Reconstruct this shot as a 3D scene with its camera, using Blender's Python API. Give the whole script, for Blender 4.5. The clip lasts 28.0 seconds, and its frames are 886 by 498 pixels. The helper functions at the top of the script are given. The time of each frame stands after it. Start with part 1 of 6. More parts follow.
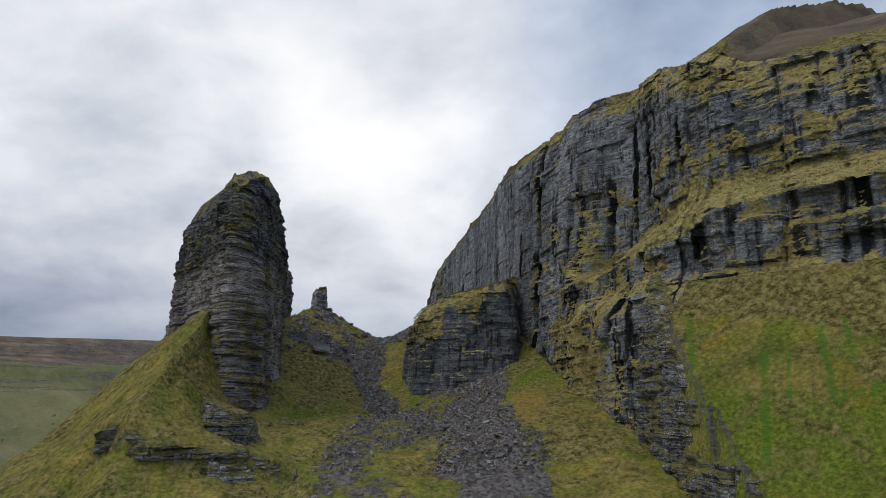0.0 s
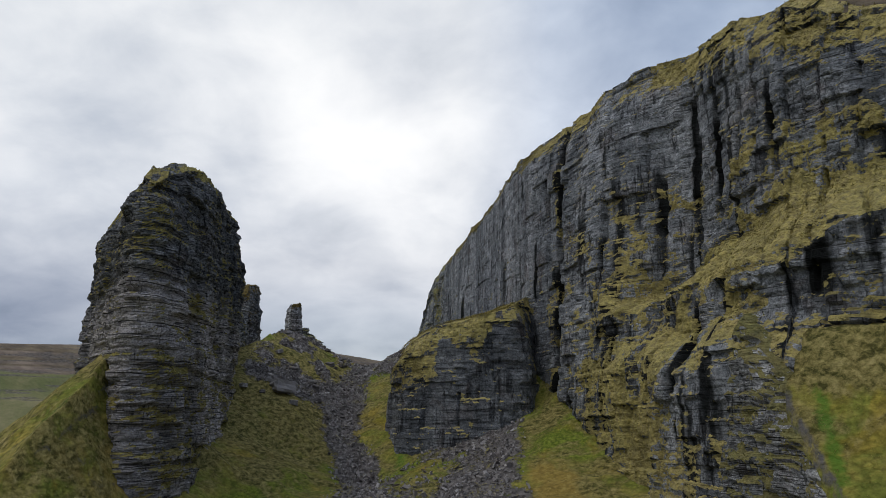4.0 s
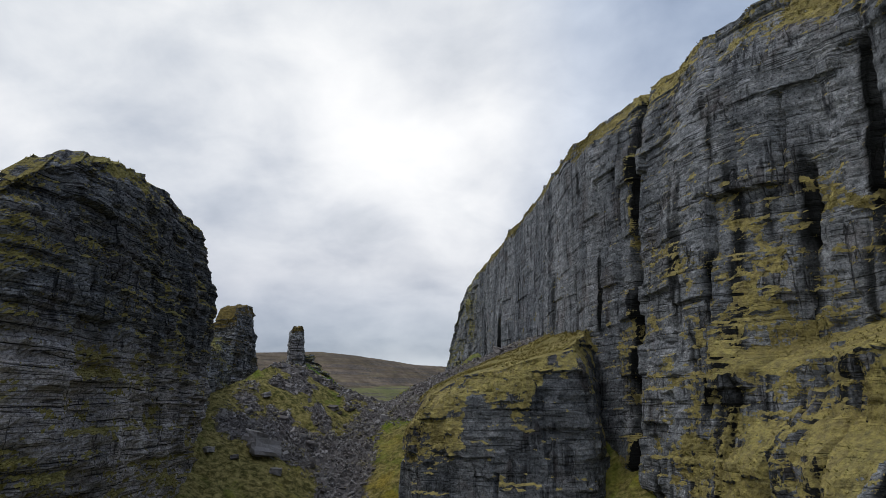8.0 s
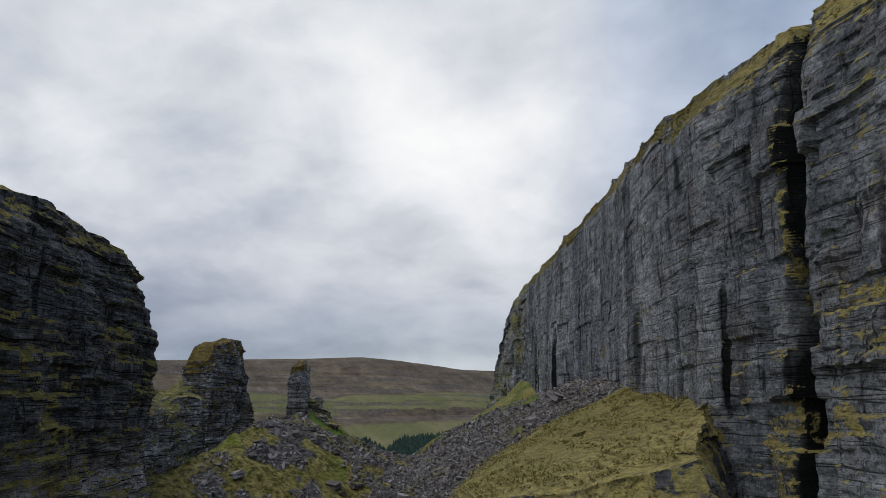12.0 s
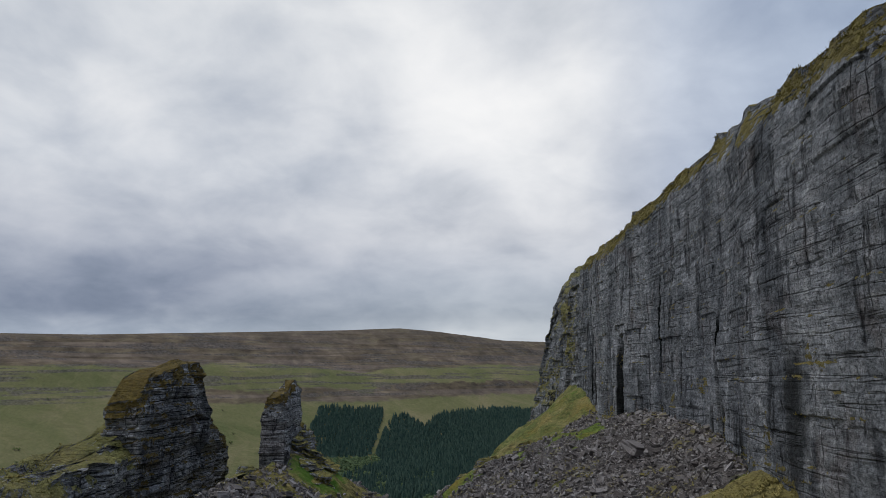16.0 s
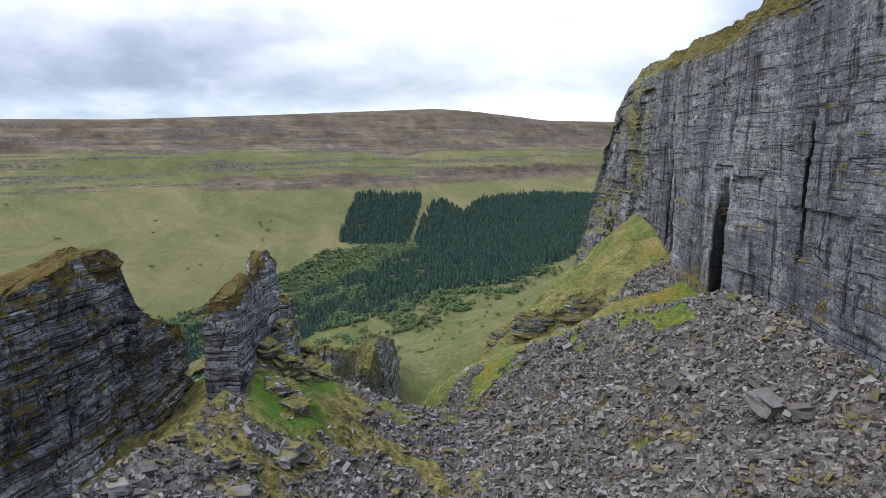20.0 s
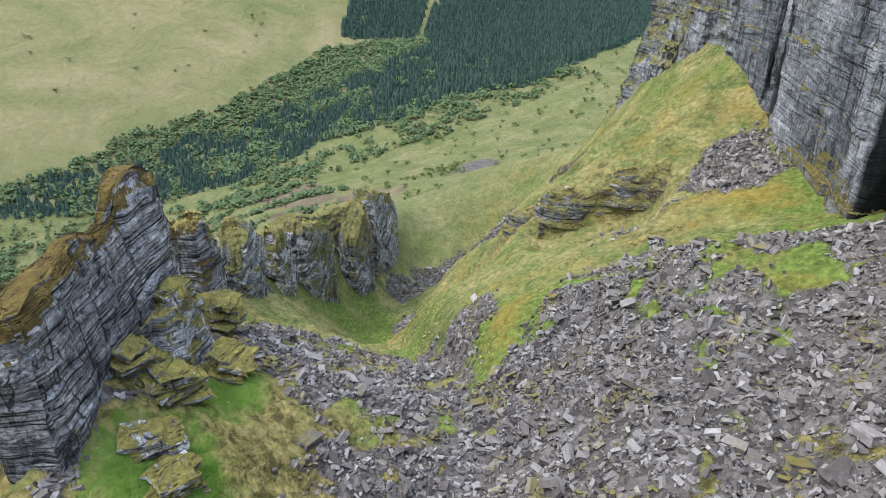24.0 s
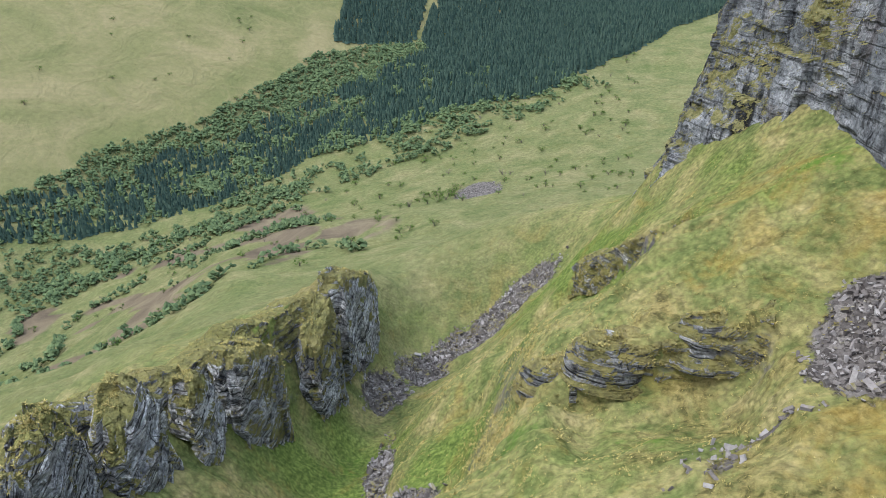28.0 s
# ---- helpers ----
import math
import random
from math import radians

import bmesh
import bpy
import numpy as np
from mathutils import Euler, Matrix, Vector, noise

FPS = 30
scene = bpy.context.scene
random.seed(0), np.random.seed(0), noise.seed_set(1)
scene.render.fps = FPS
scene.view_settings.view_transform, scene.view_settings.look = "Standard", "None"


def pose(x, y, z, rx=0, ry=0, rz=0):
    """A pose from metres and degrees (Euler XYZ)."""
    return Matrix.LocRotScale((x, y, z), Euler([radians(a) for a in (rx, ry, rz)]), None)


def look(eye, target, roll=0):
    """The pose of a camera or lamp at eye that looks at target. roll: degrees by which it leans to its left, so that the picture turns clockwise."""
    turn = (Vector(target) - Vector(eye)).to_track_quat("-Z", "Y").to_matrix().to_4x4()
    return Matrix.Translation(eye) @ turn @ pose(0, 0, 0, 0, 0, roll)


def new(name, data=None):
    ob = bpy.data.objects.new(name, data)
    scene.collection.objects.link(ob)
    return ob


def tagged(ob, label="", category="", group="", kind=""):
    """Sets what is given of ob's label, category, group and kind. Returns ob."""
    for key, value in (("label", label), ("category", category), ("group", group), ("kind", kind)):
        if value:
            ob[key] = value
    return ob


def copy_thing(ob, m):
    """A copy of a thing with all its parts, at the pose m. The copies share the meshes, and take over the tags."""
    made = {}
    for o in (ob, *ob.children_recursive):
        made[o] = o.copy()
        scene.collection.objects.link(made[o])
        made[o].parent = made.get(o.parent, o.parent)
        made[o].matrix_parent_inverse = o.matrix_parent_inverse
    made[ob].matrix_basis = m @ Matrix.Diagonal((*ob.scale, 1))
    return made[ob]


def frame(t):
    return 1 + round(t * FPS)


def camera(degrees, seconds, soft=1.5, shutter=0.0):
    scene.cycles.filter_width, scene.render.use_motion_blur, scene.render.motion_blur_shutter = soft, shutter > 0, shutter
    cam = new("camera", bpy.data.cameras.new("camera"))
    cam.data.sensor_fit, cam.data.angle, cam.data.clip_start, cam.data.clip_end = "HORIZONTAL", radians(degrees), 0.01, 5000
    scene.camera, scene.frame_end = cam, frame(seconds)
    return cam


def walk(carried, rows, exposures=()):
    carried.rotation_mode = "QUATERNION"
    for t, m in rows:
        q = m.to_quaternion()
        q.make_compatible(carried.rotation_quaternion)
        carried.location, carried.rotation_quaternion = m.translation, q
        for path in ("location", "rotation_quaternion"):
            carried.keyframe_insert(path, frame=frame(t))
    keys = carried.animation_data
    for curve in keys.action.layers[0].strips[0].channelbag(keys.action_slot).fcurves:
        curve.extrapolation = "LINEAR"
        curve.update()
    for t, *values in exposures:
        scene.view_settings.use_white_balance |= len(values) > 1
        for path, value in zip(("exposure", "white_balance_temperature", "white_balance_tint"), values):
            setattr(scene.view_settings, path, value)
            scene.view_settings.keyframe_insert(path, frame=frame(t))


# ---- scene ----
cam = camera(64.9, 28.0, soft=0.7)
METRES, EYE, TILT, LEAN, TURN = 360.0, 150.0, 13.0, 0.0, 0.0
ROWS = [
    (0.0, 0.0, 0.0, 0.0, -0.0, 0.0, -0.0),
    (0.5, 0.0008, 0.0181, 0.0017, 0.02, -0.01, 0.01),
    (1.0, 0.0016, 0.0362, 0.0032, 0.05, -0.02, 0.02),
    (1.5, 0.0021, 0.0543, 0.0049, 0.04, -0.04, 0.03),
    (2.0, 0.0027, 0.0724, 0.0064, 0.04, -0.05, 0.04),
    (2.5, 0.0033, 0.0906, 0.0079, 0.05, -0.07, 0.04),
    (3.0, 0.004, 0.1088, 0.0092, 0.04, -0.07, 0.04),
    (3.5, 0.0046, 0.1271, 0.0106, 0.04, -0.07, 0.03),
    (5.5, 0.0068, 0.1997, 0.016, 0.39, -0.16, 0.19),
    (6.0, 0.0073, 0.218, 0.0172, 0.69, -0.18, 0.26),
    (6.5, 0.0075, 0.2362, 0.0183, 1.15, -0.2, 0.39),
    (7.0, 0.008, 0.2542, 0.0197, 2.23, -0.21, 0.61),
    (7.5, 0.0084, 0.2724, 0.021, 2.74, -0.21, 0.7),
    (8.0, 0.0087, 0.2906, 0.0223, 2.96, -0.2, 0.76),
    (8.5, 0.009, 0.3089, 0.0237, 3.18, -0.2, 0.79),
    (9.0, 0.009, 0.3271, 0.0251, 3.48, -0.2, 0.87),
    (9.5, 0.009, 0.3453, 0.0266, 3.89, -0.22, 0.97),
    (10.0, 0.0088, 0.3636, 0.028, 4.22, -0.21, 1.04),
    (10.5, 0.0085, 0.3819, 0.0294, 4.53, -0.21, 1.14),
    (11.0, 0.0081, 0.3999, 0.0308, 5.02, -0.22, 1.26),
    (11.5, 0.0074, 0.418, 0.0321, 6.02, -0.2, 1.51),
    (12.0, 0.007, 0.4361, 0.0336, 6.71, -0.21, 1.65),
    (12.5, 0.0064, 0.4542, 0.0351, 7.19, -0.22, 1.74),
    (14.5, 0.0019, 0.5261, 0.04, 8.93, -0.15, 1.98),
    (15.0, 0.0005, 0.5441, 0.0414, 9.3, -1.04, 2.03),
    (15.5, -0.0011, 0.5622, 0.0428, 9.72, -1.96, 2.11),
    (16.0, -0.0027, 0.5804, 0.0441, 10.08, -2.93, 2.18),
    (16.5, -0.0047, 0.5982, 0.0454, 10.45, -4.71, 2.24),
    (17.0, -0.0067, 0.6162, 0.0466, 11.03, -7.16, 2.38),
    (17.5, -0.0088, 0.6341, 0.0479, 11.55, -9.7, 2.52),
    (18.0, -0.011, 0.6522, 0.0491, 12.01, -12.2, 2.66),
    (18.5, -0.0134, 0.67, 0.0503, 12.42, -14.47, 2.78),
    (19.0, -0.0161, 0.688, 0.0515, 12.81, -16.71, 2.89),
    (19.5, -0.0189, 0.7057, 0.0527, 13.1, -18.93, 2.95),
    (20.0, -0.0218, 0.7232, 0.0539, 13.32, -21.19, 3.05),
    (20.5, -0.0247, 0.7403, 0.0542, 13.52, -23.44, 3.11),
    (21.0, -0.0277, 0.757, 0.0531, 13.69, -25.65, 3.18),
    (21.5, -0.0309, 0.7739, 0.0509, 13.87, -27.87, 3.27),
    (22.0, -0.034, 0.7906, 0.0486, 14.05, -30.13, 3.35),
    (22.5, -0.0373, 0.8074, 0.0457, 14.18, -32.38, 3.42),
    (24.5, -0.0511, 0.8753, 0.0333, 14.41, -38.94, 3.69),
    (25.0, -0.0548, 0.892, 0.0299, 14.45, -38.9, 3.67),
    (25.5, -0.0585, 0.9087, 0.0267, 14.45, -38.87, 3.67),
    (26.0, -0.0623, 0.9254, 0.0234, 14.46, -38.85, 3.65),
    (26.5, -0.0661, 0.9422, 0.0202, 14.45, -38.82, 3.65),
    (27.0, -0.0699, 0.9588, 0.0171, 14.44, -38.76, 3.67),
    (27.5, -0.0734, 0.9741, 0.0141, 14.45, -38.66, 3.65),
    (28.0, -0.0762, 0.9868, 0.0116, 14.43, -38.63, 3.64),
]
walk(cam, [(t, pose(0, 0, EYE, TILT, LEAN, TURN) @ pose(METRES * x, METRES * y, METRES * z, 90 + pitch, roll, yaw)) for t, x, y, z, yaw, pitch, roll in ROWS],
     exposures=[(0, 0.0), (9, 0.0), (12, -0.12), (15, -0.22), (17, -0.08), (18.5, 0.3), (20, 0.9), (21.5, 1.27), (22.5, 1.5), (25, 1.6), (28, 1.5)])

# ---- light: a bright overcast sky, the sun behind the cloud ----
SUN_AZ, SUN_EL = radians(-115), radians(60)      # azimuth from +y towards +x
world = bpy.data.worlds.new("sky")
scene.world = world
world.use_nodes = True
nt = world.node_tree
for n in list(nt.nodes):
    nt.nodes.remove(n)


def wn(kind, **kw):
    n = nt.nodes.new(kind)
    for k, v in kw.items():
        n.inputs[k].default_value = v
    return n


def wl(a, b):
    nt.links.new(a, b)


def wmath(op, a, b=None):
    n = nt.nodes.new("ShaderNodeMath")
    n.operation = op
    for i, v in enumerate((a, b)):
        if v is None:
            continue
        if isinstance(v, (int, float)):
            n.inputs[i].default_value = v
        else:
            wl(v, n.inputs[i])
    return n.outputs[0]


def wramp(fac, *stops):
    n = nt.nodes.new("ShaderNodeValToRGB")
    while len(n.color_ramp.elements) < len(stops):
        n.color_ramp.elements.new(0.5)
    for e, (p, c) in zip(n.color_ramp.elements, stops):
        e.position, e.color = p, (*c, 1)
    wl(fac, n.inputs[0])
    return n.outputs[0]


def wmix(fac, a, b, blend="MIX"):
    n = nt.nodes.new("ShaderNodeMix")
    n.data_type, n.blend_type = "RGBA", blend
    for sock, v in ((n.inputs[0], fac), (n.inputs[6], a), (n.inputs[7], b)):
        if isinstance(v, (int, float)):
            sock.default_value = v
        elif isinstance(v, tuple):
            sock.default_value = (*v, 1)
        else:
            wl(v, sock)
    return n.outputs[2]


sky = nt.nodes.new("ShaderNodeTexSky")
sky.sky_type, sky.sun_disc = "NISHITA", False
sky.sun_elevation, sky.sun_rotation = SUN_EL, SUN_AZ
coord = nt.nodes.new("ShaderNodeTexCoord")
sep = nt.nodes.new("ShaderNodeSeparateXYZ")
wl(coord.outputs["Generated"], sep.inputs[0])
up = wmath("MAXIMUM", sep.outputs[2], 0.0)
flat = wmath("ADD", up, 0.38)
px, py = wmath("DIVIDE", sep.outputs[0], flat), wmath("DIVIDE", sep.outputs[1], flat)
plane = nt.nodes.new("ShaderNodeCombineXYZ")
wl(px, plane.inputs[0]), wl(py, plane.inputs[1])
plane.inputs[2].default_value = 3.7


def cloud(scale, detail, rough, shift):
    m = nt.nodes.new("ShaderNodeMapping")
    m.inputs["Location"].default_value = shift
    wl(plane.outputs[0], m.inputs[0])
    n = wn("ShaderNodeTexNoise", Scale=scale, Detail=detail, Roughness=rough)
    n.inputs["Distortion"].default_value = 0.25
    wl(m.outputs[0], n.inputs["Vector"])
    return n.outputs[0]


billow = wmath("ADD", wmath("MULTIPLY", cloud(0.95, 2.0, 0.45, (1.3, 0.4, 0)), 0.46), wmath("MULTIPLY", cloud(2.6, 4.0, 0.5, (5.2, 2.1, 0)), 0.32))
billow = wmath("ADD", billow, wmath("MULTIPLY", cloud(5.4, 6.0, 0.55, (2.7, 7.4, 0)), 0.22))
shade = wramp(billow, (0.36, (0.34, 0.40, 0.48)), (0.45, (0.53, 0.58, 0.66)), (0.54, (0.78, 0.81, 0.85)), (0.62, (0.98, 0.985, 0.99)))
low = wramp(up, (0.0, (0.74, 0.78, 0.86)), (0.045, (0.76, 0.80, 0.87)), (0.075, (0.47, 0.51, 0.60)), (0.15, (0.60, 0.63, 0.71)), (0.27, (0.93, 0.94, 0.97)), (0.55, (1, 1, 1)), (0.9, (2.05, 2.05, 2.05)))
side = wramp(wmath("ADD", wmath("MULTIPLY", sep.outputs[0], 0.5), 0.5), (0.0, (1.0, 1.0, 1.0)), (0.51, (1.0, 1.0, 1.0)), (0.57, (0.69, 0.77, 0.90)), (0.67, (0.56, 0.65, 0.80)), (1.0, (0.80, 0.84, 0.92)))
clouds = wmix(1.0, wmix(1.0, shade, low, "MULTIPLY"), side, "MULTIPLY")
toward = nt.nodes.new("ShaderNodeVectorMath")
toward.operation = "DOT_PRODUCT"
wl(coord.outputs["Generated"], toward.inputs[0])
toward.inputs[1].default_value = Vector((math.sin(radians(-5)) * math.cos(radians(21)), math.cos(radians(-5)) * math.cos(radians(21)), math.sin(radians(21))))
glow = wmath("MULTIPLY", wmath("POWER", wmath("MAXIMUM", toward.outputs["Value"], 0.0), 30.0), wmath("ADD", wmath("MULTIPLY", billow, 1.6), -0.3))
clouds = wmix(glow, clouds, (1.16, 1.15, 1.14))
gapness = wramp(wmath("ADD", wmath("MULTIPLY", cloud(0.42, 3.0, 0.5, (8.1, 3.3, 0)), 1.0), wmath("MULTIPLY", up, -1.6)), (0.30, (0, 0, 0)), (0.62, (1, 1, 1)))
blue = wmix(1.0, sky.outputs[0], (0.12, 0.12, 0.12), "MULTIPLY")
both = wmix(wmath("MULTIPLY", gapness, 0.30), clouds, blue)
back = wn("ShaderNodeBackground", Strength=1.0)
wl(both, back.inputs[0])
wl(back.outputs[0], nt.nodes.new("ShaderNodeOutputWorld").inputs[0])

sun = new("sun", bpy.data.lights.new("sun", "SUN"))
sun.data.energy, sun.data.angle, sun.data.color = 0.85, radians(12), (1.0, 0.96, 0.9)
sun.matrix_world = look((math.sin(SUN_AZ) * 900, math.cos(SUN_AZ) * 900, 900 * math.tan(SUN_EL)), (0, 0, 0))


# ---- noise in numpy ----
def hash01(i, j=0, k=0):
    h = (np.asarray(i).astype(np.int64) * 374761393 + np.asarray(j).astype(np.int64) * 668265263 + np.asarray(k).astype(np.int64) * 2147483647 + 1013904223) & 0xFFFFFFFF
    h = ((h ^ (h >> 13)) * 1274126177) & 0xFFFFFFFF
    h = ((h ^ (h >> 15)) * 2246822519) & 0xFFFFFFFF
    return ((h ^ (h >> 16)) & 0xFFFFFF) / float(0xFFFFFF)


def vnoise(x, y, seed=0):
    x, y = np.broadcast_arrays(np.asarray(x, float), np.asarray(y, float))
    i, j = np.floor(x), np.floor(y)
    u, v = x - i, y - j
    u, v = u * u * (3 - 2 * u), v * v * (3 - 2 * v)
    a = hash01(i, j, seed) * (1 - u) + hash01(i + 1, j, seed) * u
    b = hash01(i, j + 1, seed) * (1 - u) + hash01(i + 1, j + 1, seed) * u
    return a * (1 - v) + b * v


def fbm(x, y, seed=0, octaves=4):
    total, amp, norm = 0.0, 1.0, 0.0
    for o in range(octaves):
        total = total + amp * vnoise(np.asarray(x) * 2 ** o + 17.3 * o, np.asarray(y) * 2 ** o - 9.1 * o, seed + o)
        norm += amp
        amp *= 0.5
    return total / norm * 2 - 1


def smooth(a, b, x):
    t = np.clip((np.asarray(x, float) - a) / (b - a), 0, 1)
    return t * t * (3 - 2 * t)


def smax(a, b, k):
    h = np.clip(0.5 + 0.5 * (a - b) / k, 0, 1)
    return b * (1 - h) + a * h + k * h * (1 - h)


def smin(a, b, k):
    return -smax(-a, -b, k)


# ---- materials ----
class Shade:
    """A node material built in short calls."""

    def __init__(self, name, rough=0.9, spec=0.06):
        self.mat = bpy.data.materials.new(name)
        self.mat.use_nodes = True
        self.nodes, self.links = self.mat.node_tree.nodes, self.mat.node_tree.links
        self.bsdf = self.nodes["Principled BSDF"]
        self.bsdf.inputs["Roughness"].default_value = rough
        self.bsdf.inputs["Specular IOR Level"].default_value = spec
        self.place = self.nodes.new("ShaderNodeNewGeometry").outputs["Position"]

    def put(self, sock, v):
        if isinstance(v, (int, float)):
            sock.default_value = v
        elif isinstance(v, tuple):
            sock.default_value = (*v, 1) if len(v) == 3 and sock.type == "RGBA" else v
        else:
            self.links.new(v, sock)

    def scaled(self, scale, turn=(0, 0, 0)):
        m = self.nodes.new("ShaderNodeMapping")
        m.inputs["Scale"].default_value, m.inputs["Rotation"].default_value = scale, turn
        self.links.new(self.place, m.inputs[0])
        return m.outputs[0]

    def noise(self, scale, detail=4.0, rough=0.55, stretch=(1, 1, 1), warp=0.0, turn=(0, 0, 0)):
        n = self.nodes.new("ShaderNodeTexNoise")
        n.inputs["Scale"].default_value, n.inputs["Detail"].default_value = scale, detail
        n.inputs["Roughness"].default_value, n.inputs["Distortion"].default_value = rough, warp
        self.links.new(self.scaled(stretch, turn), n.inputs["Vector"])
        return n.outputs[0]

    def cells(self, scale, stretch=(1, 1, 1), out="Distance", feature="F1"):
        n = self.nodes.new("ShaderNodeTexVoronoi")
        n.feature = feature
        n.inputs["Scale"].default_value = scale
        self.links.new(self.scaled(stretch), n.inputs["Vector"])
        return n.outputs[out]

    def math(self, op, a, b=0.0, clamp=False):
        n = self.nodes.new("ShaderNodeMath")
        n.operation, n.use_clamp = op, clamp
        self.put(n.inputs[0], a), self.put(n.inputs[1], b)
        return n.outputs[0]

    def step(self, v, a, b, lo=0.0, hi=1.0):
        n = self.nodes.new("ShaderNodeMapRange")
        n.interpolation_type = "SMOOTHSTEP"
        for k, x in zip((0, 1, 2, 3, 4), (v, a, b, lo, hi)):
            self.put(n.inputs[k], x)
        return n.outputs[0]

    def mix(self, fac, a, b, blend="MIX"):
        n = self.nodes.new("ShaderNodeMix")
        n.data_type, n.blend_type = "RGBA", blend
        self.put(n.inputs[0], fac), self.put(n.inputs[6], a), self.put(n.inputs[7], b)
        return n.outputs[2]

    def ramp(self, fac, *stops):
        n = self.nodes.new("ShaderNodeValToRGB")
        while len(n.color_ramp.elements) < len(stops):
            n.color_ramp.elements.new(0.5)
        for e, (p, c) in zip(n.color_ramp.elements, stops):
            e.position, e.color = p, (*c, 1)
        self.links.new(fac, n.inputs[0])
        return n.outputs[0]

    def attr(self, name):
        n = self.nodes.new("ShaderNodeAttribute")
        n.attribute_name = name
        return n.outputs["Fac"]

    def normal_z(self):
        g = self.nodes.new("ShaderNodeNewGeometry")
        s = self.nodes.new("ShaderNodeSeparateXYZ")
        self.links.new(g.outputs["Normal"], s.inputs[0])
        return s.outputs[2]

    def rand(self):
        return self.nodes.new("ShaderNodeObjectInfo").outputs["Random"]

    def island(self):
        return self.nodes.new("ShaderNodeNewGeometry").outputs["Random Per Island"]

    def bump(self, height, strength, distance, before=None):
        n = self.nodes.new("ShaderNodeBump")
        n.inputs["Strength"].default_value, n.inputs["Distance"].default_value = strength, distance
        self.links.new(height, n.inputs["Height"])
        if before is not None:
            self.links.new(before, n.inputs["Normal"])
        return n.outputs[0]

    def done(self, colour, normal=None):
        self.put(self.bsdf.inputs["Base Color"], colour)
        if normal is not None:
            self.links.new(normal, self.bsdf.inputs["Normal"])
        return self.mat


def grass_colour(s):
    """Hill grass: straw-coloured old blades, moss and fresh green in patches of several sizes."""
    broad = s.noise(0.022, 3.0, 0.6, warp=0.6)
    mid = s.noise(0.16, 4.0, 0.6, warp=0.4)
    fine = s.noise(1.3, 4.0, 0.65)
    base = s.ramp(mid, (0.30, (0.068, 0.092, 0.032)), (0.44, (0.118, 0.136, 0.051)), (0.56, (0.178, 0.170, 0.074)), (0.70, (0.246, 0.212, 0.108)))
    fresh = s.ramp(fine, (0.3, (0.062, 0.100, 0.024)), (0.7, (0.130, 0.164, 0.046)))
    col = s.mix(s.step(broad, 0.47, 0.62), base, fresh)
    rust = s.step(s.noise(0.075, 5.0, 0.65, warp=0.8), 0.54, 0.66, 0.0, 0.42)
    col = s.mix(rust, col, (0.205, 0.144, 0.044))
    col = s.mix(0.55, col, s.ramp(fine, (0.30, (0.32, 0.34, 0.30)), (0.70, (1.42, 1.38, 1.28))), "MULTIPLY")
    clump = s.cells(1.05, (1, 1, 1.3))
    # Colour drops between clumps, painting in the shadow that the hummocks throw.
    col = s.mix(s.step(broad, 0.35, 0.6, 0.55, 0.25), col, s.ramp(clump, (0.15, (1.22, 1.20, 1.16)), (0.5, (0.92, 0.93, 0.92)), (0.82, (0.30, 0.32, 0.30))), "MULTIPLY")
    return col, s.math("SUBTRACT", fine, s.math("MULTIPLY", clump, 0.45))


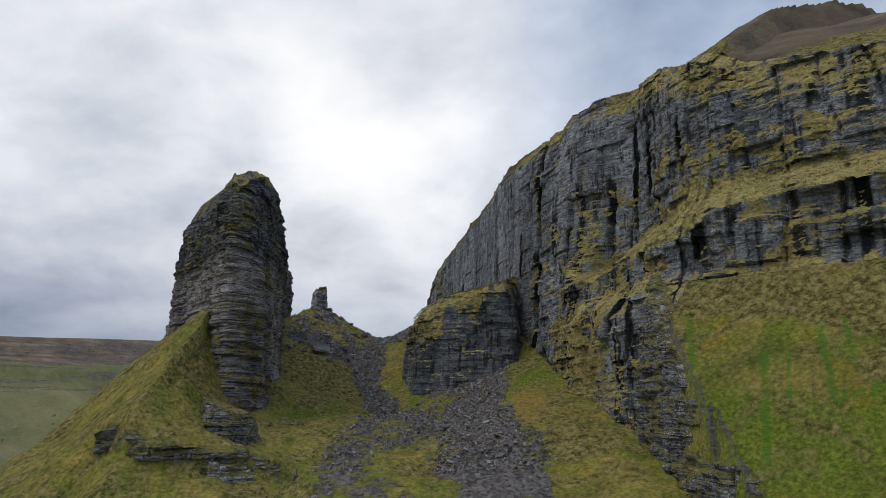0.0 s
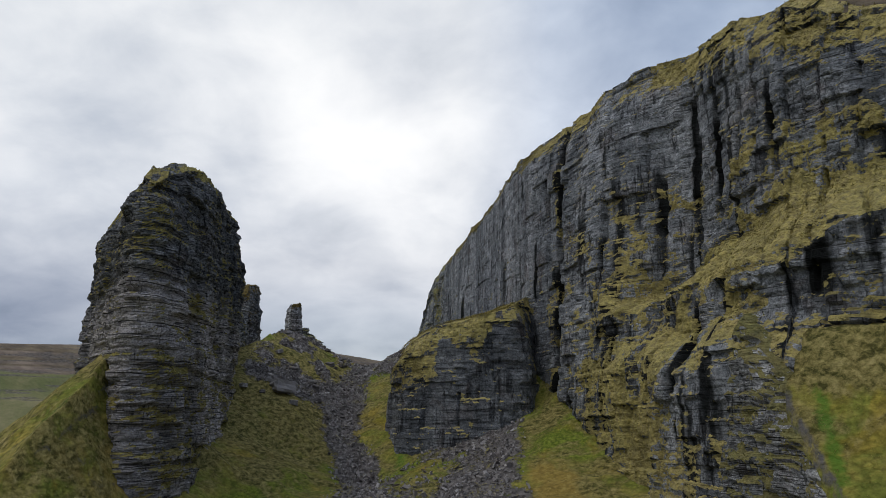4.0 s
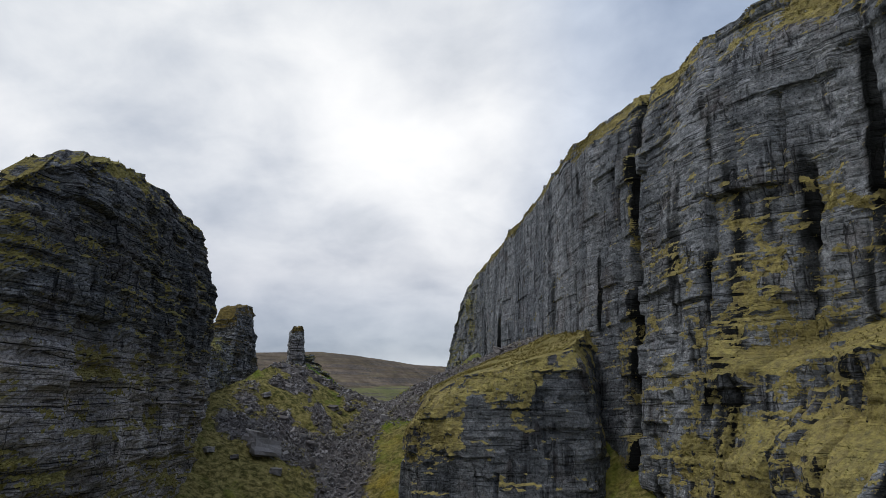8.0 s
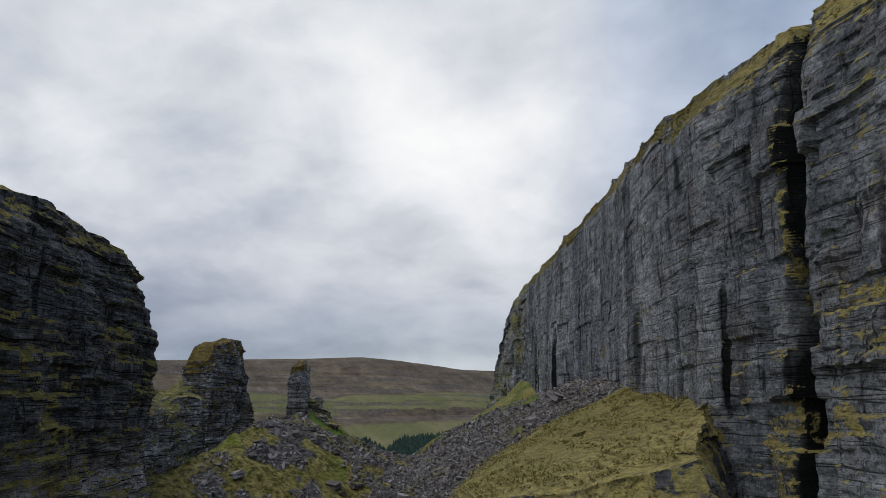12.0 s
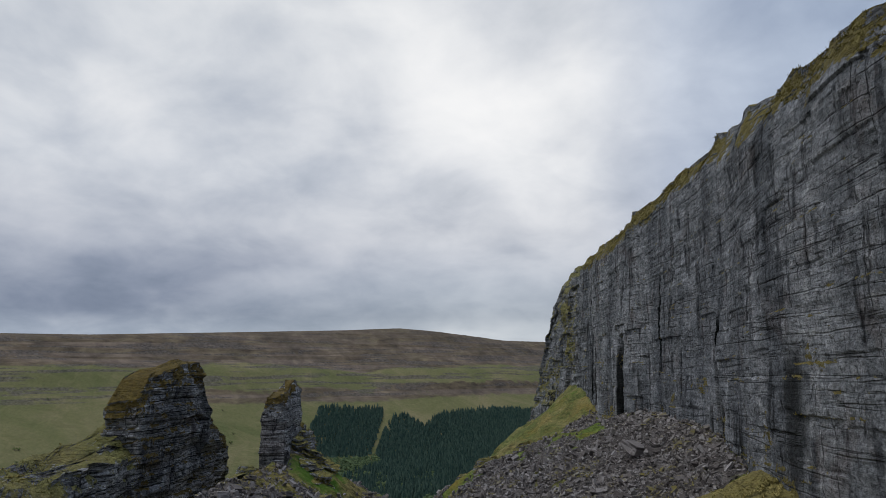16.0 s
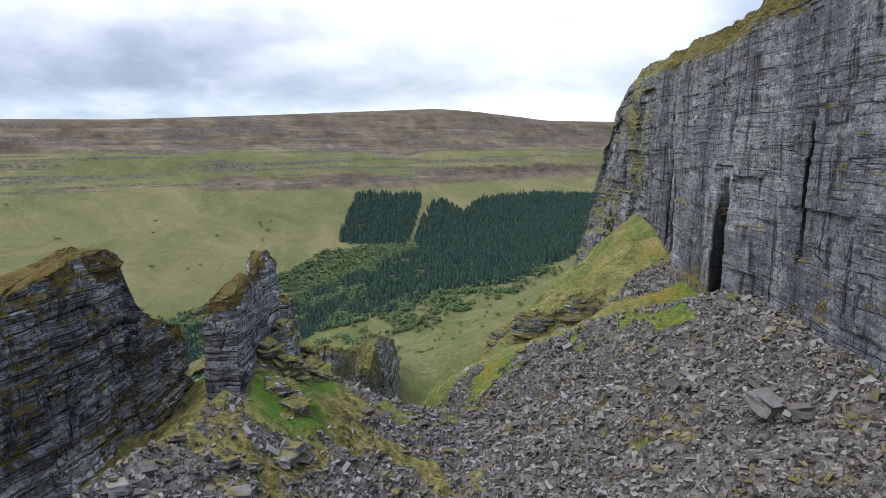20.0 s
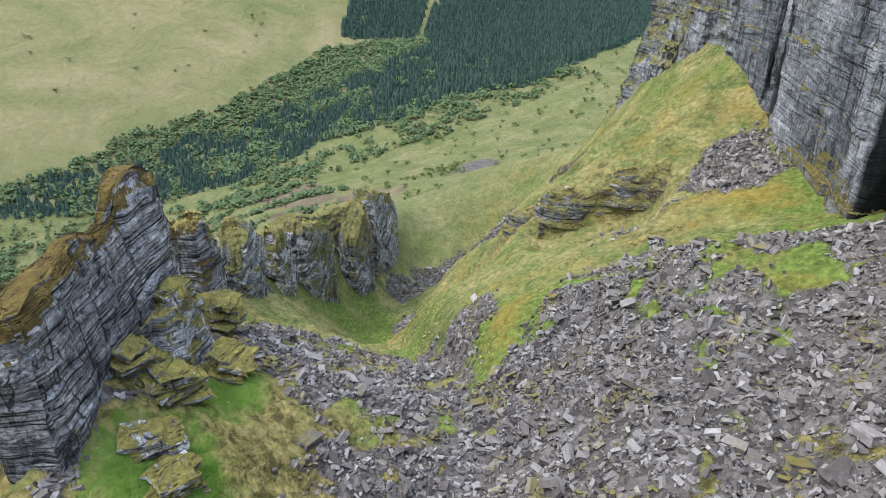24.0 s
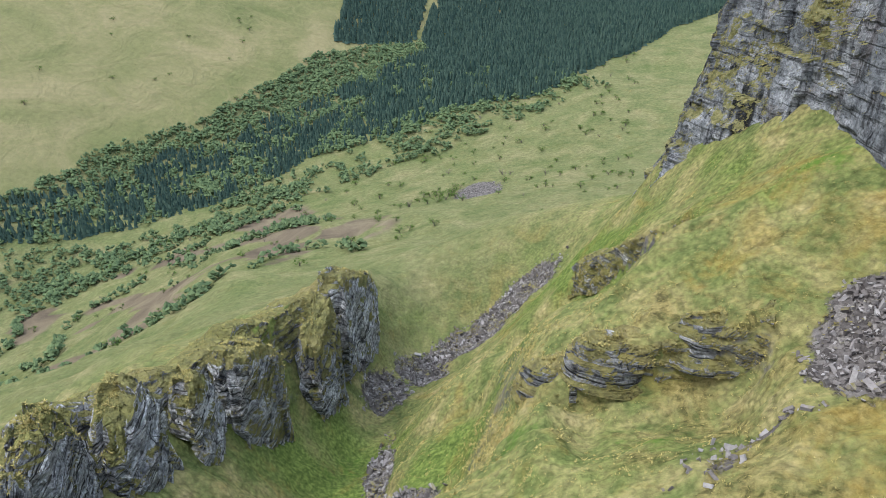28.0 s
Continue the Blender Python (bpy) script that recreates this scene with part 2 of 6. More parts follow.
def make_rock(name, grassy=0.5, warm=0.0, bed=1.0, web=1.0, tint=(0.350, 0.285, 0.130), low=0.0, mossy=0.78, lift=1.0, brown=0.0, dip=0.0):
    s = Shade(name, 0.9, 0.08)
    bent = s.nodes.new("ShaderNodeVectorMath")
    bent.operation = "ADD"
    wob = s.nodes.new("ShaderNodeTexNoise")
    wob.inputs["Scale"].default_value, wob.inputs["Detail"].default_value = 0.4, 3.0
    s.links.new(s.place, wob.inputs["Vector"])
    less = s.nodes.new("ShaderNodeVectorMath")
    less.operation = "MULTIPLY"
    less.inputs[1].default_value = (0.35, 0.35, 0.2)
    s.links.new(wob.outputs["Color"], less.inputs[0])
    s.links.new(s.place, bent.inputs[0]), s.links.new(less.outputs[0], bent.inputs[1])
    s.place = bent.outputs[0]
    if dip:
        s.place = s.scaled((1, 1, 1), (radians(dip), 0, 0))
    grit = s.noise(2.4, 6.0, 0.78)
    mid = s.noise(0.5, 5.0, 0.62)
    beds = s.noise(1.0, 5.0, 0.66, stretch=(0.14, 0.14, 0.4 + 0.6 * bed), warp=0.14)
    leaves = s.noise(1.0, 5.0, 0.74, stretch=(0.75, 0.75, 1.3 + 1.1 * bed), warp=0.2)
    level = s.nodes.new("ShaderNodeSeparateXYZ")
    s.links.new(s.place, level.inputs[0])
    sag = s.noise(0.05, 2.0, 0.5)

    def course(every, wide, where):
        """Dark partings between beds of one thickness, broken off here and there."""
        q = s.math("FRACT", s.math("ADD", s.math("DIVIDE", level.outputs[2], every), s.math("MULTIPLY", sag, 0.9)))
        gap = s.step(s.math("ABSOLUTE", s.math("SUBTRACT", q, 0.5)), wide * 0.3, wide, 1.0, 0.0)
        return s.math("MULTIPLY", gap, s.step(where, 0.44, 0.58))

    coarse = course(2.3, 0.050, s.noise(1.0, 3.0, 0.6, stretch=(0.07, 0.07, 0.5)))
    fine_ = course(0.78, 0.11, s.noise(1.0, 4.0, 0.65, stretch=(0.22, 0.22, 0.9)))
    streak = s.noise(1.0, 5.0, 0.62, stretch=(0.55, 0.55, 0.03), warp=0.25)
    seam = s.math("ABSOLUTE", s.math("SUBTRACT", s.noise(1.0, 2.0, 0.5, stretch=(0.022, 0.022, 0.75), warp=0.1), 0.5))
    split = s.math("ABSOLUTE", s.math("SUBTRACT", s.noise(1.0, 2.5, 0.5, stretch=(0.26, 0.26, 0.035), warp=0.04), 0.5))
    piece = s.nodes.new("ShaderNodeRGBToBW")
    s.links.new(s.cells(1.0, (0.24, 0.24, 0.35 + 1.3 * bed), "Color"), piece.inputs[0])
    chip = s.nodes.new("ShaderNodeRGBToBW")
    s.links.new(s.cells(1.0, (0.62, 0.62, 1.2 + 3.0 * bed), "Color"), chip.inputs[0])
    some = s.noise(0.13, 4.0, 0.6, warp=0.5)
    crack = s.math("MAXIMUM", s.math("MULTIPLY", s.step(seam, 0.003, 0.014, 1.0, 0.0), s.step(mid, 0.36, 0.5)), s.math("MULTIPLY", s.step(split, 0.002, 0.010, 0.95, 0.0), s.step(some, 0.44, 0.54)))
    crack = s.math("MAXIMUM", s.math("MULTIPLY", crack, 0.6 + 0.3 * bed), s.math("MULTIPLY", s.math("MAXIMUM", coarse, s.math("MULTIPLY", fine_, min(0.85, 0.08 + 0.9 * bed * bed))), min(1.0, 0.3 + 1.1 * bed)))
    rock = s.ramp(s.math("ADD", s.math("MULTIPLY", beds, 0.2 + 0.3 * bed), s.math("ADD", s.math("MULTIPLY", mid, 0.55 - 0.3 * bed), s.math("MULTIPLY", leaves, 0.25))), (0.36, (0.062 + warm, 0.068 + warm * 0.6, 0.075)), (0.5, (0.124 + warm, 0.131 + warm * 0.6, 0.142)), (0.64, (0.196 + warm, 0.202 + warm * 0.6, 0.214)))
    rock = s.mix(0.35 + 0.3 * web, rock, s.ramp(s.math("ADD", s.math("MULTIPLY", piece.outputs[0], 0.5), s.math("MULTIPLY", chip.outputs[0], 0.5)), (0.25, (0.48, 0.48, 0.49)), (0.75, (1.52, 1.52, 1.52))), "MULTIPLY")
    rock = s.mix(0.12 + 0.73 * bed, rock, s.ramp(leaves, (0.36, (0.22, 0.22, 0.23)), (0.46, (0.95, 0.95, 0.95)), (0.66, (1.45, 1.45, 1.45))), "MULTIPLY")
    rock = s.mix(s.math("MULTIPLY", s.step(streak, 0.51, 0.62, 0.0, 0.85), s.step(some, 0.42, 0.56)), rock, (0.022, 0.024, 0.028))
    rock = s.mix(s.step(streak, 0.33, 0.43, 0.14, 0.0), rock, (0.250, 0.255, 0.270))
    rock = s.mix(s.step(some, 0.54, 0.68, 0.0, 0.4), rock, (0.105, 0.090, 0.088))
    tall = s.nodes.new("ShaderNodeSeparateXYZ")
    s.links.new(s.place, tall.inputs[0])
    lower = s.math("MULTIPLY", s.step(s.math("ADD", tall.outputs[2], s.math("MULTIPLY", mid, 6.0)), 198.0, 187.0), low)
    rock = s.mix(lower, rock, s.ramp(s.noise(1.0, 4.0, 0.6, stretch=(0.08, 0.08, 2.2)), (0.36, (0.410, 0.375, 0.368)), (0.52, (0.500, 0.460, 0.446)), (0.66, (0.590, 0.548, 0.530))))
    wide = s.noise(1.0, 3.0, 0.5, stretch=(0.085, 0.085, 0.02), warp=0.3)
    rock = s.mix(0.8, rock, s.ramp(wide, (0.34, (0.50, 0.52, 0.55)), (0.66, (1.36, 1.35, 1.34))), "MULTIPLY")
    rock = s.mix(0.8, rock, s.ramp(grit, (0.36, (0.16, 0.16, 0.16)), (0.46, (0.9, 0.9, 0.9)), (0.66, (1.7, 1.7, 1.7))), "MULTIPLY")
    line = s.noise(1.0, 3.0, 0.55, stretch=(0.05, 0.05, 2.6), warp=0.08)
    rock = s.mix(0.05 + 0.27 * bed * bed, rock, s.ramp(line, (0.36, (0.40, 0.40, 0.41)), (0.47, (1.0, 1.0, 1.0)), (0.68, (1.2, 1.2, 1.2))), "MULTIPLY")
    # Scales the whole rock colour; raised on some rocks to offset dark shaded faces.
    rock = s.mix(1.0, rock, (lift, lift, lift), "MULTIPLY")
    # Black wet streaks, plus the shade painted into the clefts.
    rock = s.mix(s.attr("stain_and_shade"), rock, (0.005, 0.006, 0.006))
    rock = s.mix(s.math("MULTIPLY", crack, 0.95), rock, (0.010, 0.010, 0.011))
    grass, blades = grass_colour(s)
    grass = s.mix(mossy, grass, s.mix(1.0, tint, s.ramp(s.noise(0.9, 4.0, 0.7), (0.3, (0.45, 0.45, 0.75)), (0.7, (1.3, 1.3, 1.3))), "MULTIPLY"))
    if brown:
        heath = s.math("MULTIPLY", s.step(tall.outputs[1], 232.0, 262.0), s.step(tall.outputs[1], 455.0, 435.0))
        heath = s.math("ADD", heath, s.step(s.noise(0.07, 4.0, 0.6, warp=0.6), 0.5, 0.64, 0.0, 0.45), True)
        grass = s.mix(s.math("MULTIPLY", heath, brown), grass, s.ramp(s.noise(1.1, 4.0, 0.7), (0.32, (0.045, 0.038, 0.014)), (0.5, (0.125, 0.104, 0.036)), (0.7, (0.200, 0.172, 0.060))))
        fresh = s.ramp(s.noise(1.0, 4.0, 0.7), (0.3, (0.075, 0.078, 0.030)), (0.52, (0.190, 0.182, 0.082)), (0.7, (0.265, 0.240, 0.120)))
        grass = s.mix(s.step(tall.outputs[1], 430.0, 452.0), grass, fresh)
    where = s.math("ADD", s.normal_z(), s.step(s.noise(0.30, 5.0, 0.65, warp=0.6), 0.35, 0.7, -0.34, 0.46))
    where = s.math("ADD", where, s.step(s.noise(1.6, 4.0, 0.7), 0.3, 0.7, -0.14, 0.14))
    where = s.math("ADD", where, s.attr("turfy"))
    where = s.math("ADD", where, s.step(s.noise(0.06, 3.0, 0.5), 0.35, 0.65, -0.22, 0.18))
    cover = s.step(where, 0.76 - 0.45 * grassy, 0.88 - 0.45 * grassy)
    relief = s.math("ADD", s.math("MULTIPLY", piece.outputs[0], 0.25 + 0.25 * web), s.math("ADD", s.math("MULTIPLY", chip.outputs[0], 0.1 + 0.25 * web), s.math("MULTIPLY", grit, 0.45)))
    relief = s.math("ADD", relief, s.math("MULTIPLY", leaves, 0.35 + 0.55 * bed))
    relief = s.math("SUBTRACT", relief, s.math("MULTIPLY", crack, 0.8))
    bump = s.bump(relief, 1.0, 0.75)
    bump = s.bump(s.math("MULTIPLY", blades, cover), 0.9, 0.5, bump)
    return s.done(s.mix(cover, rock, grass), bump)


def make_ground():
    s = Shade("hill_ground", 0.95, 0.04)
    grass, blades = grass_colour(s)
    spot = s.nodes.new("ShaderNodeSeparateXYZ")
    s.links.new(s.place, spot.inputs[0])
    grass = s.mix(s.step(spot.outputs[1], 340.0, 290.0), grass, s.mix(1.0, grass, (1.08, 1.0, 0.58), "MULTIPLY"))
    scree, moor, fields = s.attr("scree"), s.attr("moor"), s.attr("far")
    edge = s.noise(0.5, 5.0, 0.7, warp=0.4)
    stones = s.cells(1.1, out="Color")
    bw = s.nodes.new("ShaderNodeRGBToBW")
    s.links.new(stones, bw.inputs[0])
    # Darker than the stones on it, to paint shade into the gaps between them.
    shaded_gravel = s.mix(0.7, s.ramp(bw.outputs[0], (0.1, (0.046, 0.041, 0.040)), (0.6, (0.112, 0.102, 0.099)), (0.95, (0.170, 0.157, 0.150))), s.ramp(s.noise(4.0, 5.0, 0.7), (0.3, (0.5, 0.5, 0.5)), (0.7, (1.3, 1.3, 1.3))), "MULTIPLY")
    pasture = s.ramp(s.noise(0.012, 5.0, 0.6, warp=0.8), (0.32, (0.106, 0.115, 0.050)), (0.5, (0.141, 0.136, 0.066)), (0.66, (0.186, 0.162, 0.090)))
    pasture = s.mix(0.5, pasture, s.ramp(s.noise(0.25, 5.0, 0.65), (0.3, (0.7, 0.75, 0.7)), (0.7, (1.2, 1.2, 1.15))), "MULTIPLY")
    strata = s.noise(1.0, 4.0, 0.6, stretch=(0.004, 0.004, 0.13), warp=0.2)
    heather = s.ramp(s.noise(0.03, 6.0, 0.68, stretch=(1, 1, 3.5), warp=0.6), (0.3, (0.056, 0.044, 0.034)), (0.5, (0.104, 0.084, 0.060)), (0.7, (0.158, 0.134, 0.088)))
    lushness = s.attr("lush")
    green = s.ramp(s.noise(0.05, 5.0, 0.62, warp=0.6), (0.30, (0.069, 0.088, 0.037)), (0.5, (0.109, 0.117, 0.058)), (0.68, (0.160, 0.145, 0.084)))
    green = s.mix(0.8, green, s.ramp(s.noise(0.45, 5.0, 0.68), (0.3, (0.50, 0.56, 0.46)), (0.7, (1.35, 1.32, 1.25))), "MULTIPLY")
    rush = s.step(s.noise(0.10, 5.0, 0.68, warp=0.7), 0.54, 0.64, 0.0, 0.6)
    green = s.mix(rush, green, (0.085, 0.092, 0.036))
    col = s.mix(s.math("MULTIPLY", lushness, 0.85), grass, green)
    dry = s.step(s.math("ADD", s.attr("straw"), s.math("MULTIPLY", s.math("SUBTRACT", s.noise(0.09, 5.0, 0.68, warp=0.9), 0.5), 2.6)), 0.25, 0.75)
    # The darkest stop is tuft self-shadow put into the straw colour.
    col = s.mix(s.math("MULTIPLY", dry, 0.85), col, s.ramp(s.noise(0.8, 5.0, 0.7, warp=0.3), (0.40, (0.034, 0.031, 0.012)), (0.53, (0.146, 0.120, 0.046)), (0.70, (0.272, 0.224, 0.100))))
    red = s.step(s.math("ADD", s.attr("russet"), s.math("MULTIPLY", s.math("SUBTRACT", s.noise(0.18, 5.0, 0.65, warp=0.6), 0.5), 1.1)), 0.30, 0.70, 0.0, 0.85)
    col = s.mix(red, col, s.ramp(s.noise(0.9, 4.0, 0.68), (0.3, (0.105, 0.072, 0.018)), (0.55, (0.205, 0.145, 0.038)), (0.72, (0.265, 0.210, 0.070))))
    col = s.mix(s.step(s.math("ADD", s.attr("wet"), s.math("MULTIPLY", s.math("SUBTRACT", edge, 0.5), 1.8)), 0.3, 0.95, 0.0, 0.75), col, (0.050, 0.118, 0.014))
    trail = s.math("ABSOLUTE", s.math("SUBTRACT", s.noise(0.011, 4.0, 0.55, stretch=(1, 1, 2.2), warp=1.2), 0.5))
    pasture = s.mix(s.step(trail, 0.004, 0.020, 0.22, 0.0), pasture, (0.205, 0.172, 0.096))
    col = s.mix(fields, col, pasture)
    heather = s.mix(s.math("MULTIPLY", s.attr("scarp"), s.step(strata, 0.42, 0.62, 0.0, 0.85)), heather, s.ramp(s.noise(0.06, 5.0, 0.65), (0.35, (0.115, 0.092, 0.080)), (0.65, (0.180, 0.148, 0.120))))
    runs = s.noise(1.0, 4.0, 0.6, stretch=(0.022, 0.022, 0.004), warp=0.2)
    heather = s.mix(s.math("MULTIPLY", s.attr("scarp"), 0.7), heather, s.mix(1.0, heather, s.ramp(runs, (0.36, (0.62, 0.62, 0.62)), (0.62, (1.45, 1.38, 1.32))), "MULTIPLY"))
    col = s.mix(s.step(s.math("ADD", moor, s.math("MULTIPLY", s.math("SUBTRACT", s.noise(0.035, 5.0, 0.6, stretch=(1, 1, 2.5)), 0.5), 1.1)), 0.35, 0.65), col, heather)
    layer = s.noise(1.0, 4.0, 0.6, stretch=(0.006, 0.006, 0.16), warp=0.15)
    broken = s.noise(0.05, 5.0, 0.65, stretch=(1, 1, 0.6))
    ledge = s.math("MULTIPLY", s.attr("scarp"), s.math("MULTIPLY", s.step(layer, 0.51, 0.56), s.step(broken, 0.34, 0.48)))
    col = s.mix(s.math("MULTIPLY", ledge, 0.75), col, s.ramp(s.noise(0.25, 5.0, 0.7), (0.35, (0.040, 0.036, 0.036)), (0.65, (0.135, 0.120, 0.110))))
    steep = s.step(s.math("ADD", s.normal_z(), s.math("MULTIPLY", s.math("SUBTRACT", edge, 0.5), 0.5)), 0.46, 0.30)
    bare = s.ramp(s.noise(1.0, 5.0, 0.6, stretch=(0.15, 0.15, 1.3)), (0.3, (0.045, 0.044, 0.046)), (0.7, (0.120, 0.112, 0.108)))
    col = s.mix(s.math("MULTIPLY", steep, s.math("SUBTRACT", 1.0, s.math("MULTIPLY", fields, 0.45))), col, bare)
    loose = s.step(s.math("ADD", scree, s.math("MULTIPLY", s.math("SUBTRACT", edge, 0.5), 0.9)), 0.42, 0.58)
    col = s.mix(loose, col, shaded_gravel)
    bump = s.bump(s.noise(0.35, 4.0, 0.6, warp=0.35), 0.5, 1.2)
    bump = s.bump(blades, 0.8, 0.45, bump)
    bump = s.bump(s.math("MULTIPLY", s.noise(0.03, 5.0, 0.6, warp=0.8), fields), 0.6, 9.0, bump)
    bump = s.bump(s.math("MULTIPLY", s.cells(1.3), loose), 0.8, 0.5, bump)
    return s.done(col, bump)


def make_stone():
    s = Shade("scree_stone", 0.9, 0.08)
    tone = s.math("FRACT", s.math("ADD", s.island(), s.rand()))
    col = s.ramp(tone, (0.0, (0.075, 0.067, 0.066)), (0.4, (0.142, 0.129, 0.126)), (0.75, (0.205, 0.191, 0.191)), (1.0, (0.270, 0.258, 0.258)))
    col = s.mix(0.6, col, s.ramp(s.noise(2.5, 5.0, 0.7), (0.3, (0.55, 0.55, 0.55)), (0.7, (1.3, 1.3, 1.3))), "MULTIPLY")
    moss = s.step(s.math("ADD", s.math("MULTIPLY", s.normal_z(), 0.25), s.noise(0.14, 5.0, 0.62, warp=0.5)), 0.72, 0.84)
    col = s.mix(s.math("MULTIPLY", moss, 0.8), col, (0.135, 0.115, 0.026))
    return s.done(col, s.bump(s.noise(2.0, 6.0, 0.7, stretch=(1, 1, 2.5)), 0.6, 0.15))


def make_leaf(name, dark, light, scale=0.6):
    s = Shade(name, 0.9, 0.05)
    tone = s.math("ADD", s.math("MULTIPLY", s.island(), 0.6), s.math("MULTIPLY", s.noise(scale, 4.0, 0.6), 0.5))
    return s.done(s.ramp(tone, (0.15, dark), (0.9, light)))


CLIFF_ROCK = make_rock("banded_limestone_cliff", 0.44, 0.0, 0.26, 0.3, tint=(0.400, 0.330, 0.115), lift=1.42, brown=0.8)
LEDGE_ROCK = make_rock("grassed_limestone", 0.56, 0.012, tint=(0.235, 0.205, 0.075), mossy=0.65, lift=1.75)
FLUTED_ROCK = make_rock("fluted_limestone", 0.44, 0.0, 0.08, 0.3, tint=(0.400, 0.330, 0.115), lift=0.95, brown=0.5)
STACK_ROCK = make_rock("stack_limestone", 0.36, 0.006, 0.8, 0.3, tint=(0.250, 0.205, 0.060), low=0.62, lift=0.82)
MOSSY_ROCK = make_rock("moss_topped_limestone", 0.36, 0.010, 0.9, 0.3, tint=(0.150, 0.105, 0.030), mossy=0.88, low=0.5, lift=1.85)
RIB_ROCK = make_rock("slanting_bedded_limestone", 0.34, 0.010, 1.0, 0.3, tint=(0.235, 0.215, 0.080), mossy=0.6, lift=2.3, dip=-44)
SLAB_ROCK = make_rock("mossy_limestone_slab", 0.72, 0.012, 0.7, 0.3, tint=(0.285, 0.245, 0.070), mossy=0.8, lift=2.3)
GROUND = make_ground()
STONE = make_stone()
SPRUCE = make_leaf("spruce_needles", (0.018, 0.040, 0.035), (0.058, 0.092, 0.072))
YOUNG = make_leaf("young_trees", (0.046, 0.076, 0.040), (0.112, 0.152, 0.072))
BROAD = make_leaf("hawthorn_leaf", (0.040, 0.076, 0.018), (0.110, 0.158, 0.044))
GREY_WOOD = make_leaf("bare_twigs", (0.075, 0.065, 0.055), (0.150, 0.130, 0.110))
BARK = make_leaf("bark", (0.050, 0.042, 0.035), (0.110, 0.095, 0.080), 4.0)
TURF = make_leaf("tussock_blades", (0.085, 0.082, 0.026), (0.390, 0.325, 0.130), 0.22)
BROWN_TURF = make_leaf("mossy_cap", (0.060, 0.052, 0.018), (0.180, 0.125, 0.045), 0.3)


# ---- meshes ----
def mesh_of(name, verts, faces, material, smooth_shade=False):
    me = bpy.data.meshes.new(name)
    verts, faces = np.asarray(verts, np.float32), np.asarray(faces, np.int32)
    k = faces.shape[1]
    me.vertices.add(len(verts)), me.loops.add(faces.size), me.polygons.add(len(faces))
    me.vertices.foreach_set("co", verts.ravel())
    me.loops.foreach_set("vertex_index", faces.ravel())
    me.polygons.foreach_set("loop_start", np.arange(0, faces.size, k, dtype=np.int32))
    me.polygons.foreach_set("use_smooth", np.full(len(faces), smooth_shade))
    me.update(calc_edges=True)
    me.materials.append(material)
    return me


def grid_faces(rows, cols, wrap=False):
    i = np.arange(rows - 1)[:, None] * cols
    if wrap:
        j = np.arange(cols)
        k = (j + 1) % cols
    else:
        j = np.arange(cols - 1)
        k = j + 1
    return np.stack((i + j, i + k, i + cols + k, i + cols + j), -1).reshape(-1, 4)


def part(name, me, parent, label="", kind=""):
    ob = new(name, me)
    ob.parent = parent
    return tagged(ob, label, kind=kind)


# ---- the lie of the land ----
# the cliff's foot line in plan, from behind the start, past the camera's way, to the corner and on round it
CLIFF = [(420, -190), (260, -40), (150, 66), (95, 112), (66, 134), (54, 144), (47, 154), (43, 168), (40, 187), (38, 200), (35, 214), (33, 225), (30, 236), (26, 248), (22, 283), (20.5, 312),
         (20, 330), (17, 347), (15.5, 362), (11, 376), (8, 400), (4, 426), (-2, 450), (-12, 468), (-22, 484), (-19, 496), (4, 508), (45, 524), (120, 560), (300, 640), (700, 800)]


def dense(points, step, rounds=6):
    p = np.array(points, float)
    d = np.concatenate(([0], np.cumsum(np.hypot(*np.diff(p, axis=0).T))))
    q = np.arange(0, d[-1], step)
    out = np.stack((np.interp(q, d, p[:, 0]), np.interp(q, d, p[:, 1])), 1)
    for _ in range(rounds):
        out[1:-1] = (out[:-2] + 2 * out[1:-1] + out[2:]) / 4
    return out


LINE = dense(CLIFF, 1.5)
LINE_S = np.concatenate(([0], np.cumsum(np.hypot(*np.diff(LINE, axis=0).T))))
TANG = np.gradient(LINE, axis=0)
TANG /= np.linalg.norm(TANG, axis=1)[:, None]
OUT = np.stack((-TANG[:, 1], TANG[:, 0]), 1)        # towards the valley
BEFORE = LINE[:, 1] < 495                            # before the corner


def rim_z(y, i):
    a = np.interp(y, [-200, 120, 140, 152, 168, 184, 204, 225, 260, 285, 305, 320, 342, 378, 400, 460, 474, 484, 492], [224, 226, 230, 235, 240, 243, 244.5, 244, 244.5, 247.5, 250.5, 252, 252.5, 250.5, 249.5, 251, 251, 246, 238])
    b = np.interp(i - np.argmax(~BEFORE), [0, 20, 120, 500], [236, 240, 262, 270])
    return np.where(i < np.argmax(~BEFORE), a, b)


def lean_of(y, i):
    a = np.interp(y, [100, 140, 190, 225, 250, 440, 470, 490], [0.20, 0.18, 0.14, 0.06, 0.03, 0.03, 0.22, 0.32])
    return np.where(i < np.argmax(~BEFORE), a, 0.3)


IDX = np.arange(len(LINE))
RIM = rim_z(LINE[:, 1], IDX)
LEAN_K = lean_of(LINE[:, 1], IDX)


